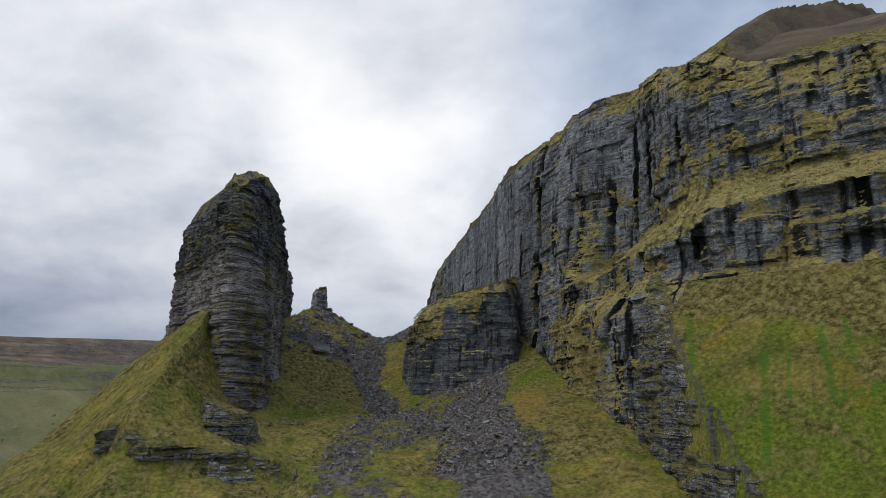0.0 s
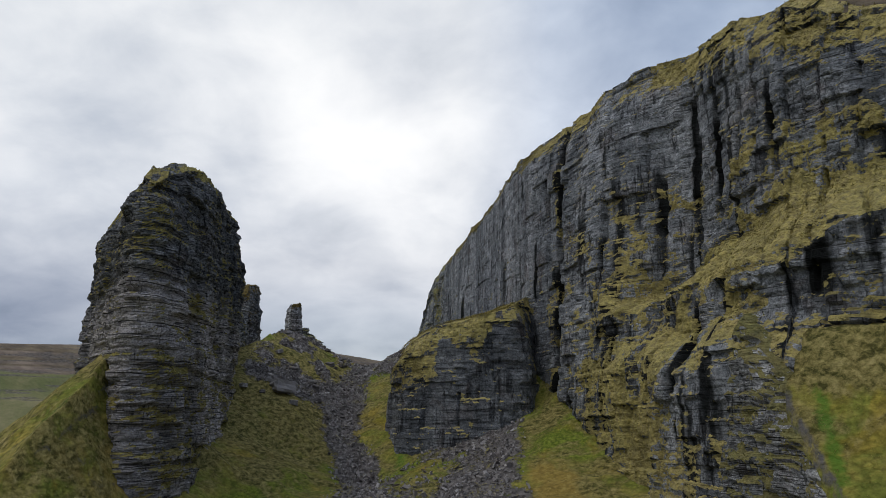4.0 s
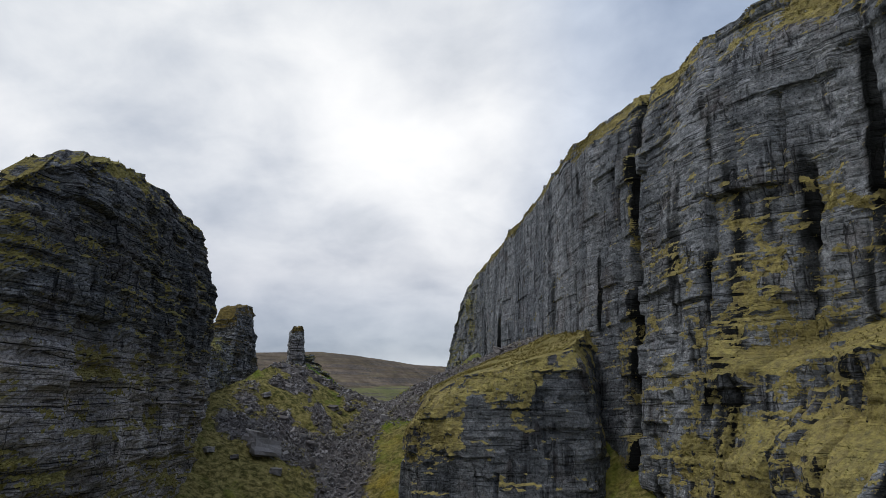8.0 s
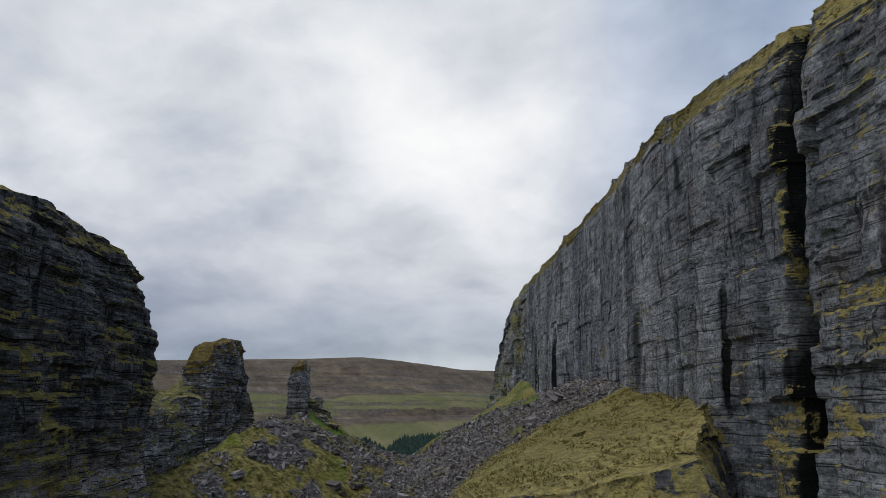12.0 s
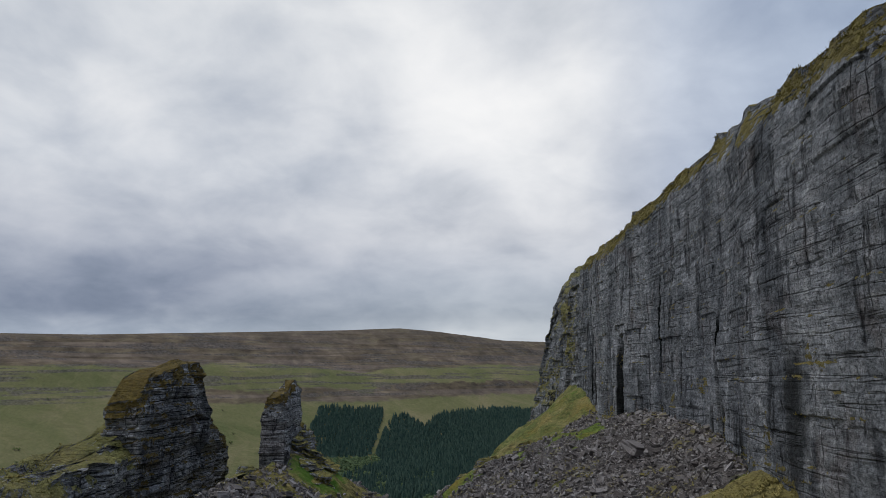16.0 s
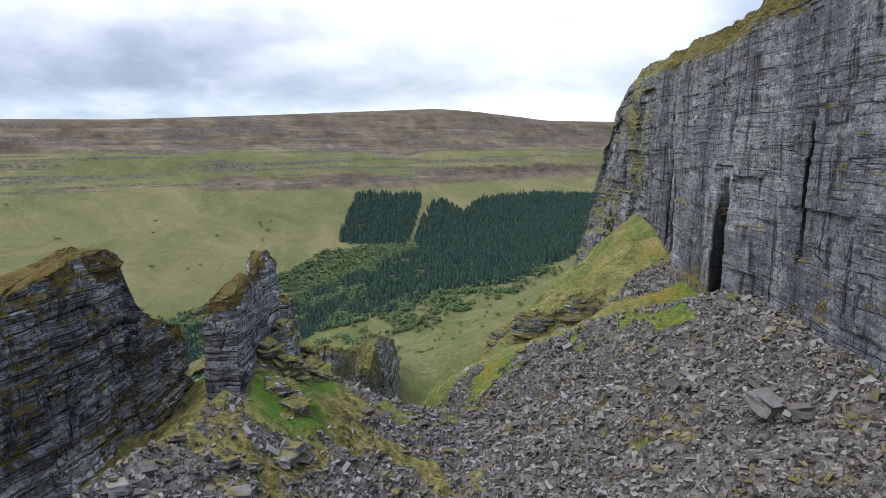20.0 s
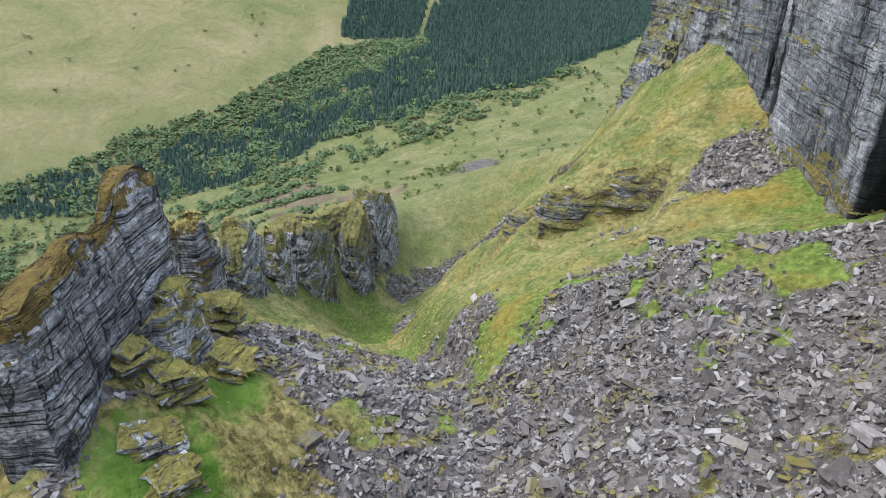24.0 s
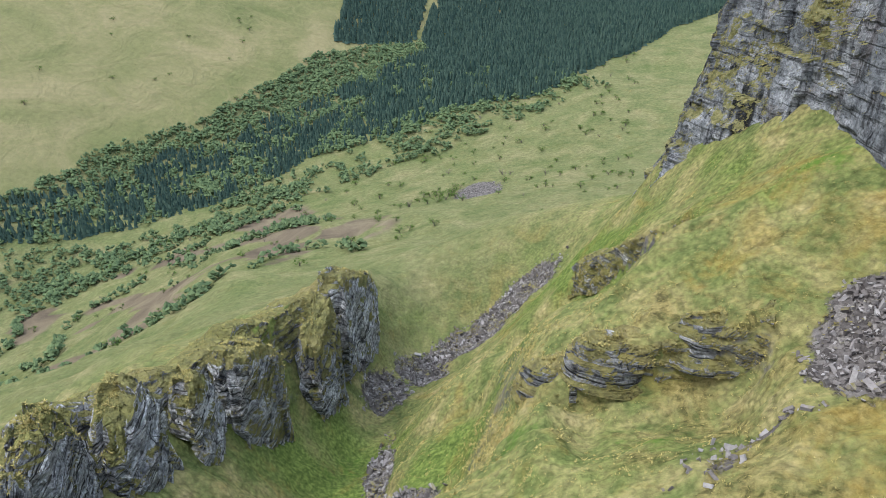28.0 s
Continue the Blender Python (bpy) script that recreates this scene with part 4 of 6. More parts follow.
def skin(name, s, px, py, ox, oy, base, top, lean, steps, seed, material, rows, rough=0.95, brow=1.8, clefts=(), lip=None, ragged=1.0, bulk=1.0, bedded=1.0, profile=None):
    f = np.linspace(0, 1, rows)[:, None]
    z = base + (top + ragged * fbm(s / 6, 0 * s, seed + 88, 3) - base) * f
    S, P = np.broadcast_to(s, z.shape), np.broadcast_to(py, z.shape)
    t = terrace(z, S, seed + 77, steps)
    m = smooth(0.06, 0.15, lean)
    d = -lean * ((t - 185) * m + (z - 185) * (1 - m))
    if profile is not None:
        d = profile(S, P, z, d, lean, top)
    d = d + bulk * rock_relief(S, z, seed, rough, bedded)
    for cy, half, deep, z0, z1 in clefts:
        d = d - deep * np.exp(-(((P - cy) + 1.2 * fbm(z / 14, 0 * z, int(cy), 2)) / half) ** 4) * smooth(z0 - 3, z0 + 3, z) * smooth(z1 + 3, z1 - 2, z) * (py < 480)
    d = d - brow * smooth(0.86, 1.0, f) ** 2 * (1 + 0.4 * fbm(S / 9, z / 9, seed + 93, 2))
    vx, vy, vz = px + ox * d, py + oy * d, z
    soft_ = np.ones(13) / 13
    even = np.convolve(np.pad(d[rows - 1], 6, mode="edge"), soft_, "valid")
    for dd in (lip or ()):
        b = smooth(0, 6, dd)
        dl = d[rows - 1] * (1 - b) + even * b - dd
        lx, ly = px + ox * dl, py + oy * dl
        crest_ = ground_parts(lx, ly)[1]
        up_ = np.convolve(np.pad(np.clip(crest_ - vz[rows - 1], -0.2, 0.8 * dd), 6, mode="edge"), soft_, "valid")
        vx, vy, vz = np.vstack((vx, lx)), np.vstack((vy, ly)), np.vstack((vz, vz[rows - 1] + up_ + (0.2 if dd < 12 else -2.5)))
    me = mesh_of(name, np.stack((vx, vy, vz), -1).reshape(-1, 3), grid_faces(len(vx), len(s))[:, ::-1], material)
    return me, (vx, vy, vz)


def build_cliff():
    before_y = LINE[:int(np.argmax(LINE[:, 1] > 480)), 1]
    s_near = np.interp(140, before_y, LINE_S[:len(before_y)])
    corner = LINE_S[np.argmax(~BEFORE)]
    s = np.concatenate((np.arange(s_near - 420, s_near - 60, 5.0), np.arange(s_near - 60, corner + 15, 0.62), np.arange(corner + 15, corner + 330, 3.0)))
    px, py = np.interp(s, LINE_S, LINE[:, 0]), np.interp(s, LINE_S, LINE[:, 1])
    ox, oy = np.interp(s, LINE_S, OUT[:, 0]), np.interp(s, LINE_S, OUT[:, 1])
    k, top = np.interp(s, LINE_S, LEAN_K), np.interp(s, LINE_S, RIM)
    base = np.where(s < corner, np.interp(py, YS, FOOT_ZZ), 185) - 9
    base = np.where(py < 150, np.minimum(base, 120), base)

    def shelf_z(S, P):
        w = 1.6 * fbm(S / 12, 0 * S, 91, 2)
        return np.interp(P, [120, 140, 150, 187, 195], [195, 193, 189.5, 188, 188]) + w, np.interp(P, [120, 140, 150, 187, 200], [200, 201, 203.5, 192, 190]) + w

    def profile(S, P, z, d, lean, top_):
        """Two upright faces with a broad sloping shelf of grass between, on the first stretch."""
        w = smooth(212, 190, P)
        room = np.maximum(lean - 0.03, 0) * (top_ - 185)
        lo, hi = shelf_z(S, P)
        two = -0.03 * (z - 185) - (room + 2) * smooth(lo - 1, hi + 1, z + 1.2 * fbm(S / 4, z / 5, 94, 2)) - 5.5 * (smooth(172, 181, z + 4 * fbm(S / 16, z / 40, 92, 3)) - 1) * smooth(215, 195, P)
        two = two - 2.6 * smooth(lo - 8.5, lo - 6.5, z) * smooth(lo - 0.6, lo - 2.4, z) * smooth(172, 160, P) * smooth(-0.2, 0.2, fbm(S / 9, z / 30, 97, 2))
        return d * (1 - w) + (two - 4.0 * w) * w

    rough = np.interp(py, [200, 230, 258, 430, 455], [1.05, 0.75, 0.34, 0.34, 1.0])
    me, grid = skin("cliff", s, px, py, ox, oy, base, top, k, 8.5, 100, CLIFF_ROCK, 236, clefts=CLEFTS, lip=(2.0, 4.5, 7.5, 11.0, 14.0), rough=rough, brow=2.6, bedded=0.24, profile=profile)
    gz = grid[2]
    S, P = np.broadcast_to(s, gz.shape), np.broadcast_to(py, gz.shape)
    below = np.broadcast_to(top, gz.shape) - gz
    spotty = fbm(S / 9, gz / 6, 95, 3)
    hang = fbm(S / 5, gz / 17, 96, 3)
    near_ = smooth(236, 214, P)
    turfy = -0.26 + 0 * gz
    turfy = np.maximum(turfy, -0.12 + (0.75 + 0.7 * spotty) * smooth(np.interp(P, [150, 175, 200, 230, 470], [22, 16, 12, 9, 7]), 1.5, below))
    lo, hi = shelf_z(S, P)
    turfy = np.maximum(turfy, -0.2 + 1.1 * smooth(lo - 2.0, lo, gz) * smooth(hi + 3.5, hi + 0.5, gz + 2 * spotty) * smooth(196, 185, P))
    turfy = np.maximum(turfy, -0.26 + near_ * (0.85 * smooth(-0.06, 0.14, spotty) + 0.6 * smooth(0.0, 0.2, hang)) * smooth(222, 205, gz))
    turfy = np.maximum(turfy, -0.2 + 0.75 * smooth(184, 174, gz + 9 * spotty) * smooth(225, 205, P) * smooth(-0.12, 0.16, hang))
    turfy = np.maximum(turfy, -0.25 + 1.0 * np.exp(-((P - 233.2) / 0.8) ** 2) * smooth(-0.1, 0.15, spotty) * smooth(238, 226, gz))
    turfy = np.maximum(turfy, -0.26 + 0.7 * smooth(0.16, 0.34, fbm(S / 12, gz / 5, 98, 3)) * smooth(230, 205, gz))
    turfy = np.maximum(turfy, -0.2 + smooth(442, 462, P) * (0.52 + 1.0 * hang + 0.4 * spotty))
    me.attributes.new("turfy", "FLOAT", "POINT").data.foreach_set("value", np.ascontiguousarray(turfy, np.float32).ravel())
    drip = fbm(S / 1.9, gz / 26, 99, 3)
    stain_and_shade = smooth(0.22, 0.44, drip + 0.16 * near_) * smooth(0.0, 0.3, fbm(S / 16, gz / 20, 101, 2) + 0.15 * near_) * 0.9
    stain_and_shade = np.maximum(stain_and_shade, smooth(-0.1, 0.15, drip) * smooth(lo - 10, lo - 7, gz) * smooth(lo + 0.5, lo - 1.5, gz + 2 * spotty) * smooth(172, 158, P) * smooth(-0.25, 0.05, fbm(S / 8, gz / 40, 103, 2)))
    # Cleft walls painted near black, standing in for the shade inside them.
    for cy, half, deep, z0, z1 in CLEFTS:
        stain_and_shade = np.maximum(stain_and_shade, np.exp(-((P - cy - 0.55 * half) / (half * 1.25 + 0.15)) ** 6) * smooth(z0 - 2, z0 + 2, gz) * smooth(z1 + 1, z1 - 3, gz) * smooth(-0.75, -0.35, drip) * (P < 480))
    me.attributes.new("stain_and_shade", "FLOAT", "POINT").data.foreach_set("value", np.ascontiguousarray(stain_and_shade, np.float32).ravel())
    ob = tagged(new("cliff", me), "tall grey banded limestone cliff with grassy ledges and dark clefts", "cliff", kind="structure")
    near_part = (s > s_near - 30) & (s < corner + 10)
    note_turf(*(g[:, near_part] for g in grid), ob, 0.52 - 0.75 * turfy[:, near_part], 5, 0.36)


build_cliff()


def rib_skin(name, plan, depth, top, lean, steps, seed, material, rows, label, category, step=0.6, ragged=1.5, brow=1.2, limit=0.5, bulk=1.0, drape=0.0):
    """An open face of rock along a plan line, rising out of the ground."""
    q = dense(plan, step, 6)
    s = np.concatenate(([0], np.cumsum(np.hypot(*np.diff(q, axis=0).T))))
    t = np.gradient(q, axis=0)
    t /= np.linalg.norm(t, axis=1)[:, None]
    px, py, ox, oy = q[:, 0], q[:, 1], -t[:, 1], t[:, 0]
    zt = top(px, py)
    base = zt - depth(py)
    mid = (zt + base) / 2 - 185
    me, grid = skin(name, s, px + ox * lean * mid, py + oy * lean * mid, ox, oy, base, zt, lean + 0 * s, steps, seed, material, rows, ragged=ragged, brow=brow, bulk=bulk)
    vx, vy, vz = grid
    for dd, dz in ((2.0, 0.3), (5.0, -0.8), (9.0, -5.0)):
        vx, vy, vz = np.vstack((vx, vx[rows - 1] - ox * dd)), np.vstack((vy, vy[rows - 1] - oy * dd)), np.vstack((vz, vz[rows - 1] + dz))
    me = mesh_of(name, np.stack((vx, vy, vz), -1).reshape(-1, 3), grid_faces(len(vx), len(s))[:, ::-1], material)
    grown = drape + 0.55 * fbm(vx / 4 + vy / 5, vy / 5 + vz / 3, seed + 70, 3)
    me.attributes.new("turfy", "FLOAT", "POINT").data.foreach_set("value", np.ascontiguousarray(grown, np.float32).ravel())
    ob = thing_of(name, me, label, category)
    note_turf(vx, vy, vz, ob, limit - 0.6 * grown, seed, 0.6)
    return ob


def rock_body(name, outline, z0, top, material, seed, levels, around, taper=0.12, brow=3.0, rough=1.0, ledge=0.0, tilt=(0, 0), mid=None, bedded=1.0, swell=1.0, slant=0.0):
    """A free-standing mass of bedded rock: a closed plan, drawn in a little with height, rounded at the brow and capped."""
    plan = dense(list(outline) + [outline[0]], 0.5, 8)[:-1]
    c = plan.mean(0)
    d = np.concatenate(([0], np.cumsum(np.hypot(*np.diff(plan, axis=0).T))))
    s = np.linspace(0, d[-1], around, endpoint=False)
    px, py = np.interp(s, d, plan[:, 0]), np.interp(s, d, plan[:, 1])
    tx, ty = (np.roll(a, -1) - np.roll(a, 1) for a in (px, py))
    n = np.hypot(tx, ty)
    ox, oy = ty / n, -tx / n
    if ((px - c[0]) * ox + (py - c[1]) * oy).mean() < 0:
        ox, oy = -ox, -oy
    f = np.linspace(0, 1, levels)[:, None]
    zt = top(px, py)
    mid = (z0 + zt.mean()) / 2 if mid is None else mid
    z = z0 + (zt - z0) * f
    S = np.broadcast_to(s, z.shape)
    hz = terrace(z, S, seed + 40, 6.0) * ledge + z * (1 - ledge)
    off = -taper * (hz - mid) + swell * rock_relief(S, z - slant * (py - py.mean()), seed, rough, bedded) * smooth(0, 0.05, f) - brow * smooth(0.88, 1.0, f) ** 2
    vx, vy, vz = px + ox * off + tilt[0] * f, py + oy * off + tilt[1] * f, z + 0 * px
    rows = [(vx, vy, vz)]
    for q in (0.85, 0.66, 0.45, 0.24, 0.06):
        cx, cy = vx[-1].mean(), vy[-1].mean()
        qx, qy = cx + (vx[-1] - cx) * q, cy + (vy[-1] - cy) * q
        qz = top(qx - tilt[0], qy - tilt[1]) + brow * 0.3 * (1 - q) + 0.4 * fbm(qx / 3, qy / 3, seed + 50, 3)
        rows.append((qx[None], qy[None], np.maximum(qz, vz[-1].min())[None]))
    vx, vy, vz = (np.vstack([r[i] for r in rows]) for i in range(3))
    me = mesh_of(name, np.stack((vx, vy, vz), -1).reshape(-1, 3), grid_faces(vx.shape[0], around, True), material)
    return me, (vx, vy, vz)


def thing_of(name, me, label, category, kind="", group=""):
    return tagged(new(name, me), label, category, group, kind)


def rock_thing(name, label, category, limit, *args, **kw):
    turfy = kw.pop("turfy", None)
    me, grid = rock_body(name, *args, **kw)
    if turfy is not None:
        me.attributes.new("turfy", "FLOAT", "POINT").data.foreach_set("value", np.ascontiguousarray(turfy(*grid), np.float32).ravel())
        limit = limit - 0.7 * turfy(*grid)
    ob = thing_of(name, me, label, category)
    note_turf(*grid, ob, limit, args[4], 0.5)
    return ob


def tower_top(x, y):
    front = smooth(222, 200, y)
    drop = front * (0.38 * np.maximum(-58 - x, 0) + 0.6 * np.maximum(-65 - x, 0) + 0.3 * np.maximum(x + 54, 0)) + (1 - front) * 0.8 * np.maximum(-70 - x, 0)
    return np.interp(y, [165, 172, 180, 190, 202, 218, 235, 250, 259, 262, 267], [201, 205, 211, 216.4, 219.4, 222.2, 223, 221.5, 219.8, 218.5, 214]) - drop + 0.9 * fbm(x / 6, y / 6, 5, 3)


rock_thing("rock_tower", "dark free-standing tower of bedded limestone with grassed top", "rock tower", 0.62,
           [(-50.0, 188), (-51.0, 200), (-53.0, 216), (-55.6, 232), (-58, 246), (-59.0, 255), (-60.2, 262), (-65, 267), (-80, 267), (-87, 254), (-90.5, 235), (-83.2, 217), (-74.6, 204), (-66.6, 192.5), (-59.2, 180), (-55, 175.5), (-51.5, 178.5)],
           144, tower_top, STACK_ROCK, 300, 180, 420, 0.055, 2.3, 0.95, 0.35, mid=197, bedded=0.8,
           turfy=lambda x, y, z: -0.1 + 0.55 * smooth(0.0, 0.3, fbm(x / 6 + y / 8, z / 4, 305, 3)) * smooth(200, 184, z) + 0.22 * smooth(-4.5, -0.8, z - tower_top(x, y)) + 0.5 * smooth(0.08, 0.28, fbm(x / 7 + y / 8, z / 3.5, 306, 3)))


def ridge_top(x, y):
    return np.interp(y, [255, 270, 290, 306, 318], [199, 197.5, 198, 201, 203]) + 2.0 * fbm(x / 5, y / 5, 16, 3)


rock_thing("rock_ridge", "low grassed limestone ridge joining the tower to the pillar", "rock ridge", 0.5,
           [(-62, 258), (-64, 275), (-67, 292), (-72, 308), (-74, 314), (-84, 314), (-84, 290), (-82, 262)], 176, ridge_top, LEDGE_ROCK, 310, 40, 150, 0.08, 1.4, 0.9, 0.5)


def block_top(x, y):
    return np.interp(y, [300, 306, 310, 318, 326, 330, 331.6, 332.6, 336, 341, 344, 350, 353], [203, 208, 211.5, 213.2, 214.0, 212.6, 210.5, 204.6, 203.4, 200.6, 199.4, 197.6, 195]) - 0.75 * np.maximum(-76 - x, 0) + 0.6 * fbm(x / 3, y / 3, 6, 3)


rock_thing("rock_pillar", "squat pillar of thin dark limestone beds with mossy top", "rock pillar", 0.6,
           [(-70.6, 306), (-70.4, 315), (-71.6, 325), (-73.0, 333), (-75.0, 343), (-76.8, 350.5), (-81, 352), (-82.5, 342), (-82.5, 330), (-81, 315), (-76.5, 304.5)], 172, block_top, MOSSY_ROCK, 330, 130, 260, 0.03, 0.8, 0.85, 0.35, bedded=1.0, turfy=lambda x, y, z: -0.15 + 0.7 * smooth(-4, -1.2, z - block_top(x, y) + 2.5 * fbm(x / 3, y / 3, 336, 2)) + 0.25 * smooth(0.15, 0.3, fbm(x / 4 + y / 5, z / 2.5, 337, 3)))


def pin_top(x, y):
    return np.interp(y, [326, 330, 336, 341.5, 344, 347.2, 348.4, 351, 354, 356, 358], [206.4, 207.6, 208.2, 208.5, 207.2, 206.8, 209.4, 210.2, 209.9, 209, 207.5]) + 0.5 * fbm(x / 2.5, y / 2.5, 7, 3)


rock_thing("rock_pinnacle", "slim leaning limestone pinnacle with a mossy cap on scree", "rock pinnacle", 0.6,
           [(-55.2, 329.4), (-56.8, 335), (-58.9, 341.5), (-60.8, 347), (-61.4, 350), (-61.6, 353.8), (-63.8, 357), (-67.2, 356.6), (-67.0, 353.4), (-64.6, 349.6), (-63.2, 345), (-61.8, 338), (-59.4, 327.8)], 184, pin_top, MOSSY_ROCK, 360, 100, 170, 0.055, 0.6, 0.7, 0.2, mid=204, swell=0.5, turfy=lambda x, y, z: -0.15 + 0.7 * smooth(-3, -0.8, z - pin_top(x, y) + 2.0 * fbm(x / 3, y / 3, 366, 2)))


def crag(name, x, y, rx, ry, z0, z1, seed, label, material=None, slope=0.0, taper=0.14, turf=0.0):
    a = np.arange(10) * 2 * math.pi / 10
    r = 1 + 0.25 * (hash01(np.arange(10), seed) - 0.5)
    pts = [(x + rx * r[i] * math.cos(a[i]), y + ry * r[i] * math.sin(a[i])) for i in range(10)]
    return rock_thing(name, label, "rock outcrop", 0.5, pts, z0, lambda px, py: z1 + slope * (px - x) + 0.5 * fbm(px / 2.5, py / 2.5, seed, 3), material or LEDGE_ROCK, seed, max(14, int((z1 - z0) / 0.45)), max(40, int((rx + ry) * 5)), taper=taper, brow=0.5, rough=0.5, ledge=0.5, turfy=lambda px, py, pz: turf + 0.5 * fbm(px / 3 + py / 4, pz / 2, seed + 5, 3) + 0 * pz)


rock_thing("rock_outcrop", "small broken limestone stump beside the pinnacle", "rock outcrop", 0.5, [(-63.8, 361.5), (-63.8, 365), (-65.5, 367.5), (-69.5, 367.5), (-70.5, 364), (-68.5, 360.8)], 178,
           lambda x, y: 199.6 - 0.3 * np.abs(x + 67) + 1.6 * (hash01(np.floor(x / 1.6), np.floor(y / 1.8), 9) - 0.5), MOSSY_ROCK, 512, 60, 110, 0.03, 0.4, 0.5, 0.2, turfy=lambda x, y, z: -0.2 + 0.6 * smooth(196.5, 199.5, z))
crag("rock_outcrop", -58, 347, 3.6, 6, 182, 198.0, 515, "mossy limestone knoll at the foot of the pinnacle", SLAB_ROCK, 0.5)

crag("rock_outcrop", -48.5, 162, 7.5, 9, 130, 150.5, 520, "stepped limestone foot of the tower with grassed ledges", None, -0.3, 0.16, 0.24)
crag("rock_outcrop", -44.5, 147, 6.0, 5, 122, 139.5, 523, "lower stepped limestone knob below the tower foot", None, -0.2, 0.12, 0.14)


def slab_stack(x, y, z, count, long_, wide, dip, turn, seed, label):
    """A few thick beds of limestone lying tilted on one another, grown over with moss."""
    rng = np.random.RandomState(seed)
    root = thing_of("rock_outcrop", None, label, "rock outcrop")
    root.matrix_basis = pose(x, y, z, dip, rng.normal(0, 6), turn)
    level = -2.3
    for k in range(count):
        thick = rng.uniform(0.35, 0.7)
        bm = bmesh.new()
        bmesh.ops.create_cube(bm, size=1.0)
        bmesh.ops.subdivide_edges(bm, edges=bm.edges[:], cuts=3, use_grid_fill=True)
        shrink = 1 - 0.075 * k
        for v_ in bm.verts:
            r = 1 + 0.34 * noise.noise(v_.co * 1.9 + Vector((seed, k * 3.1, 0)))
            v_.co = Vector((v_.co.x * long_ * shrink * r, v_.co.y * wide * shrink * r, v_.co.z * thick + 0.25 * noise.noise(v_.co * 3 + Vector((0, k, seed)))))
        me = bpy.data.meshes.new("slab")
        bm.to_mesh(me)
        bm.free()
        me.materials.append(SLAB_ROCK)
        ob = part("slab", me, root)
        ob.matrix_basis = pose(rng.normal(0, 0.35), rng.normal(0, 0.35), level + thick / 2, rng.normal(0, 4), rng.normal(0, 4), rng.normal(0, 12))
        level += thick * 0.9
    return root


slab_stack(-49.2, 333.4, 192.2, 7, 5.6, 4.4, 24, 70, 41, "tilted mossy limestone beds above a green turf patch")
slab_stack(-52.2, 335.2, 193.6, 7, 5.6, 4.4, 22, 55, 42, "tilted mossy limestone beds above a green turf patch")
slab_stack(-54.0, 340.8, 195.2, 7, 6.0, 4.6, 20, 80, 43, "broken tilted limestone beds with yellow moss")
slab_stack(-57.0, 340.5, 197.0, 8, 5.0, 4.2, 18, 60, 44, "broken limestone beds leaning against the pinnacle")
slab_stack(-59.2, 350.5, 198.0, 8, 5.2, 4.4, 16, 95, 45, "mossy capped limestone blocks beside the pinnacle")
slab_stack(-54.8, 331.0, 193.4, 7, 5.2, 4.0, 20, 40, 46, "tilted mossy limestone beds at the foot of the pinnacle")
slab_stack(-53.0, 349.5, 191.5, 7, 5.6, 4.4, 22, 100, 47, "tilted mossy limestone beds above the gully")
slab_stack(-59.5, 358.5, 192.0, 7, 5.6, 4.2, 18, 110, 48, "broken limestone beds on the stony crest")


def butt_top(x, y):
    edge = np.interp(x, [-16, -13, -8, -2.5, 4, 10, 17, 24, 32], [174.5, 178.5, 183.5, 186.5, 188.4, 190, 191.8, 194, 197])
    return edge + (0.05 + 0.0028 * np.clip(x + 5, 0, 30)) * (y - 236) + 0.7 * fbm(x / 7, y / 7, 9, 3)


rock_thing("rock_buttress", "square buttress of jointed grey limestone topped with yellow grass", "rock buttress", 0.6,
           [(33, 254), (27, 244), (24.2, 234), (22.4, 228), (17, 226), (10, 226.5), (0, 230), (-9, 237), (-12.5, 246), (-13.5, 262), (-9, 282), (5, 296), (26, 296), (32, 270)], 140, butt_top, FLUTED_ROCK, 390, 120, 320, 0.06, 2.0, 0.8, 0.2, mid=185, bedded=0.12,
           turfy=lambda x, y, z: -0.22 + 0.95 * smooth(-11, -1, z - butt_top(x, y) + 14 * fbm(x / 3 + y / 4, z / 18, 396, 3)) + 0.4 * smooth(0.2, 0.4, fbm(x / 5 + y / 6, z / 15, 397, 3)))


def bank_top(x, y):
    return np.minimum(field_z(x, y), 186) + 1.0


rib_skin("rock_bank", [(51, 92), (49, 106), (47.3, 122), (46.3, 134), (45.5, 146), (44.5, 158)], lambda y: np.interp(y, [90, 110, 130, 158], [14, 20, 34, 50]), bank_top, 0.10, 6.0, 420, LEDGE_ROCK, 90,
         "terraced limestone bank draped with pale grass below the cliff", "rock bank", drape=0.25)


def step_top(x, y):
    n_ = np.hypot(np.gradient(x), np.gradient(y))
    q = ground_z(x + 2.4 * np.gradient(y) / n_, y - 2.4 * np.gradient(x) / n_) - 0.2
    for _ in range(6):
        q[1:-1] = (q[:-2] + q[1:-1] * 2 + q[2:]) / 4
    return q


for pts, high, reach in STEPS:
    q = dense(pts, 1.0, 3)
    t = np.gradient(q, axis=0)
    t /= np.linalg.norm(t, axis=1)[:, None]
    outer_ = [(float(a - 0.7 * n[1]), float(b + 0.7 * n[0])) for (a, b), n in zip(q[3:-3:2], t[3:-3:2])]
    rib_skin("rock_step", outer_, lambda y, h=high: h + 3.0 + 0 * y, step_top, 0.14, 2.2, 530 + int(reach + pts[0][0]), LEDGE_ROCK, 30, "broken limestone step draped with pale tussock grass", "rock outcrop", step=0.4, limit=0.40, ragged=0.8, brow=1.8, bulk=0.9, drape=0.22)


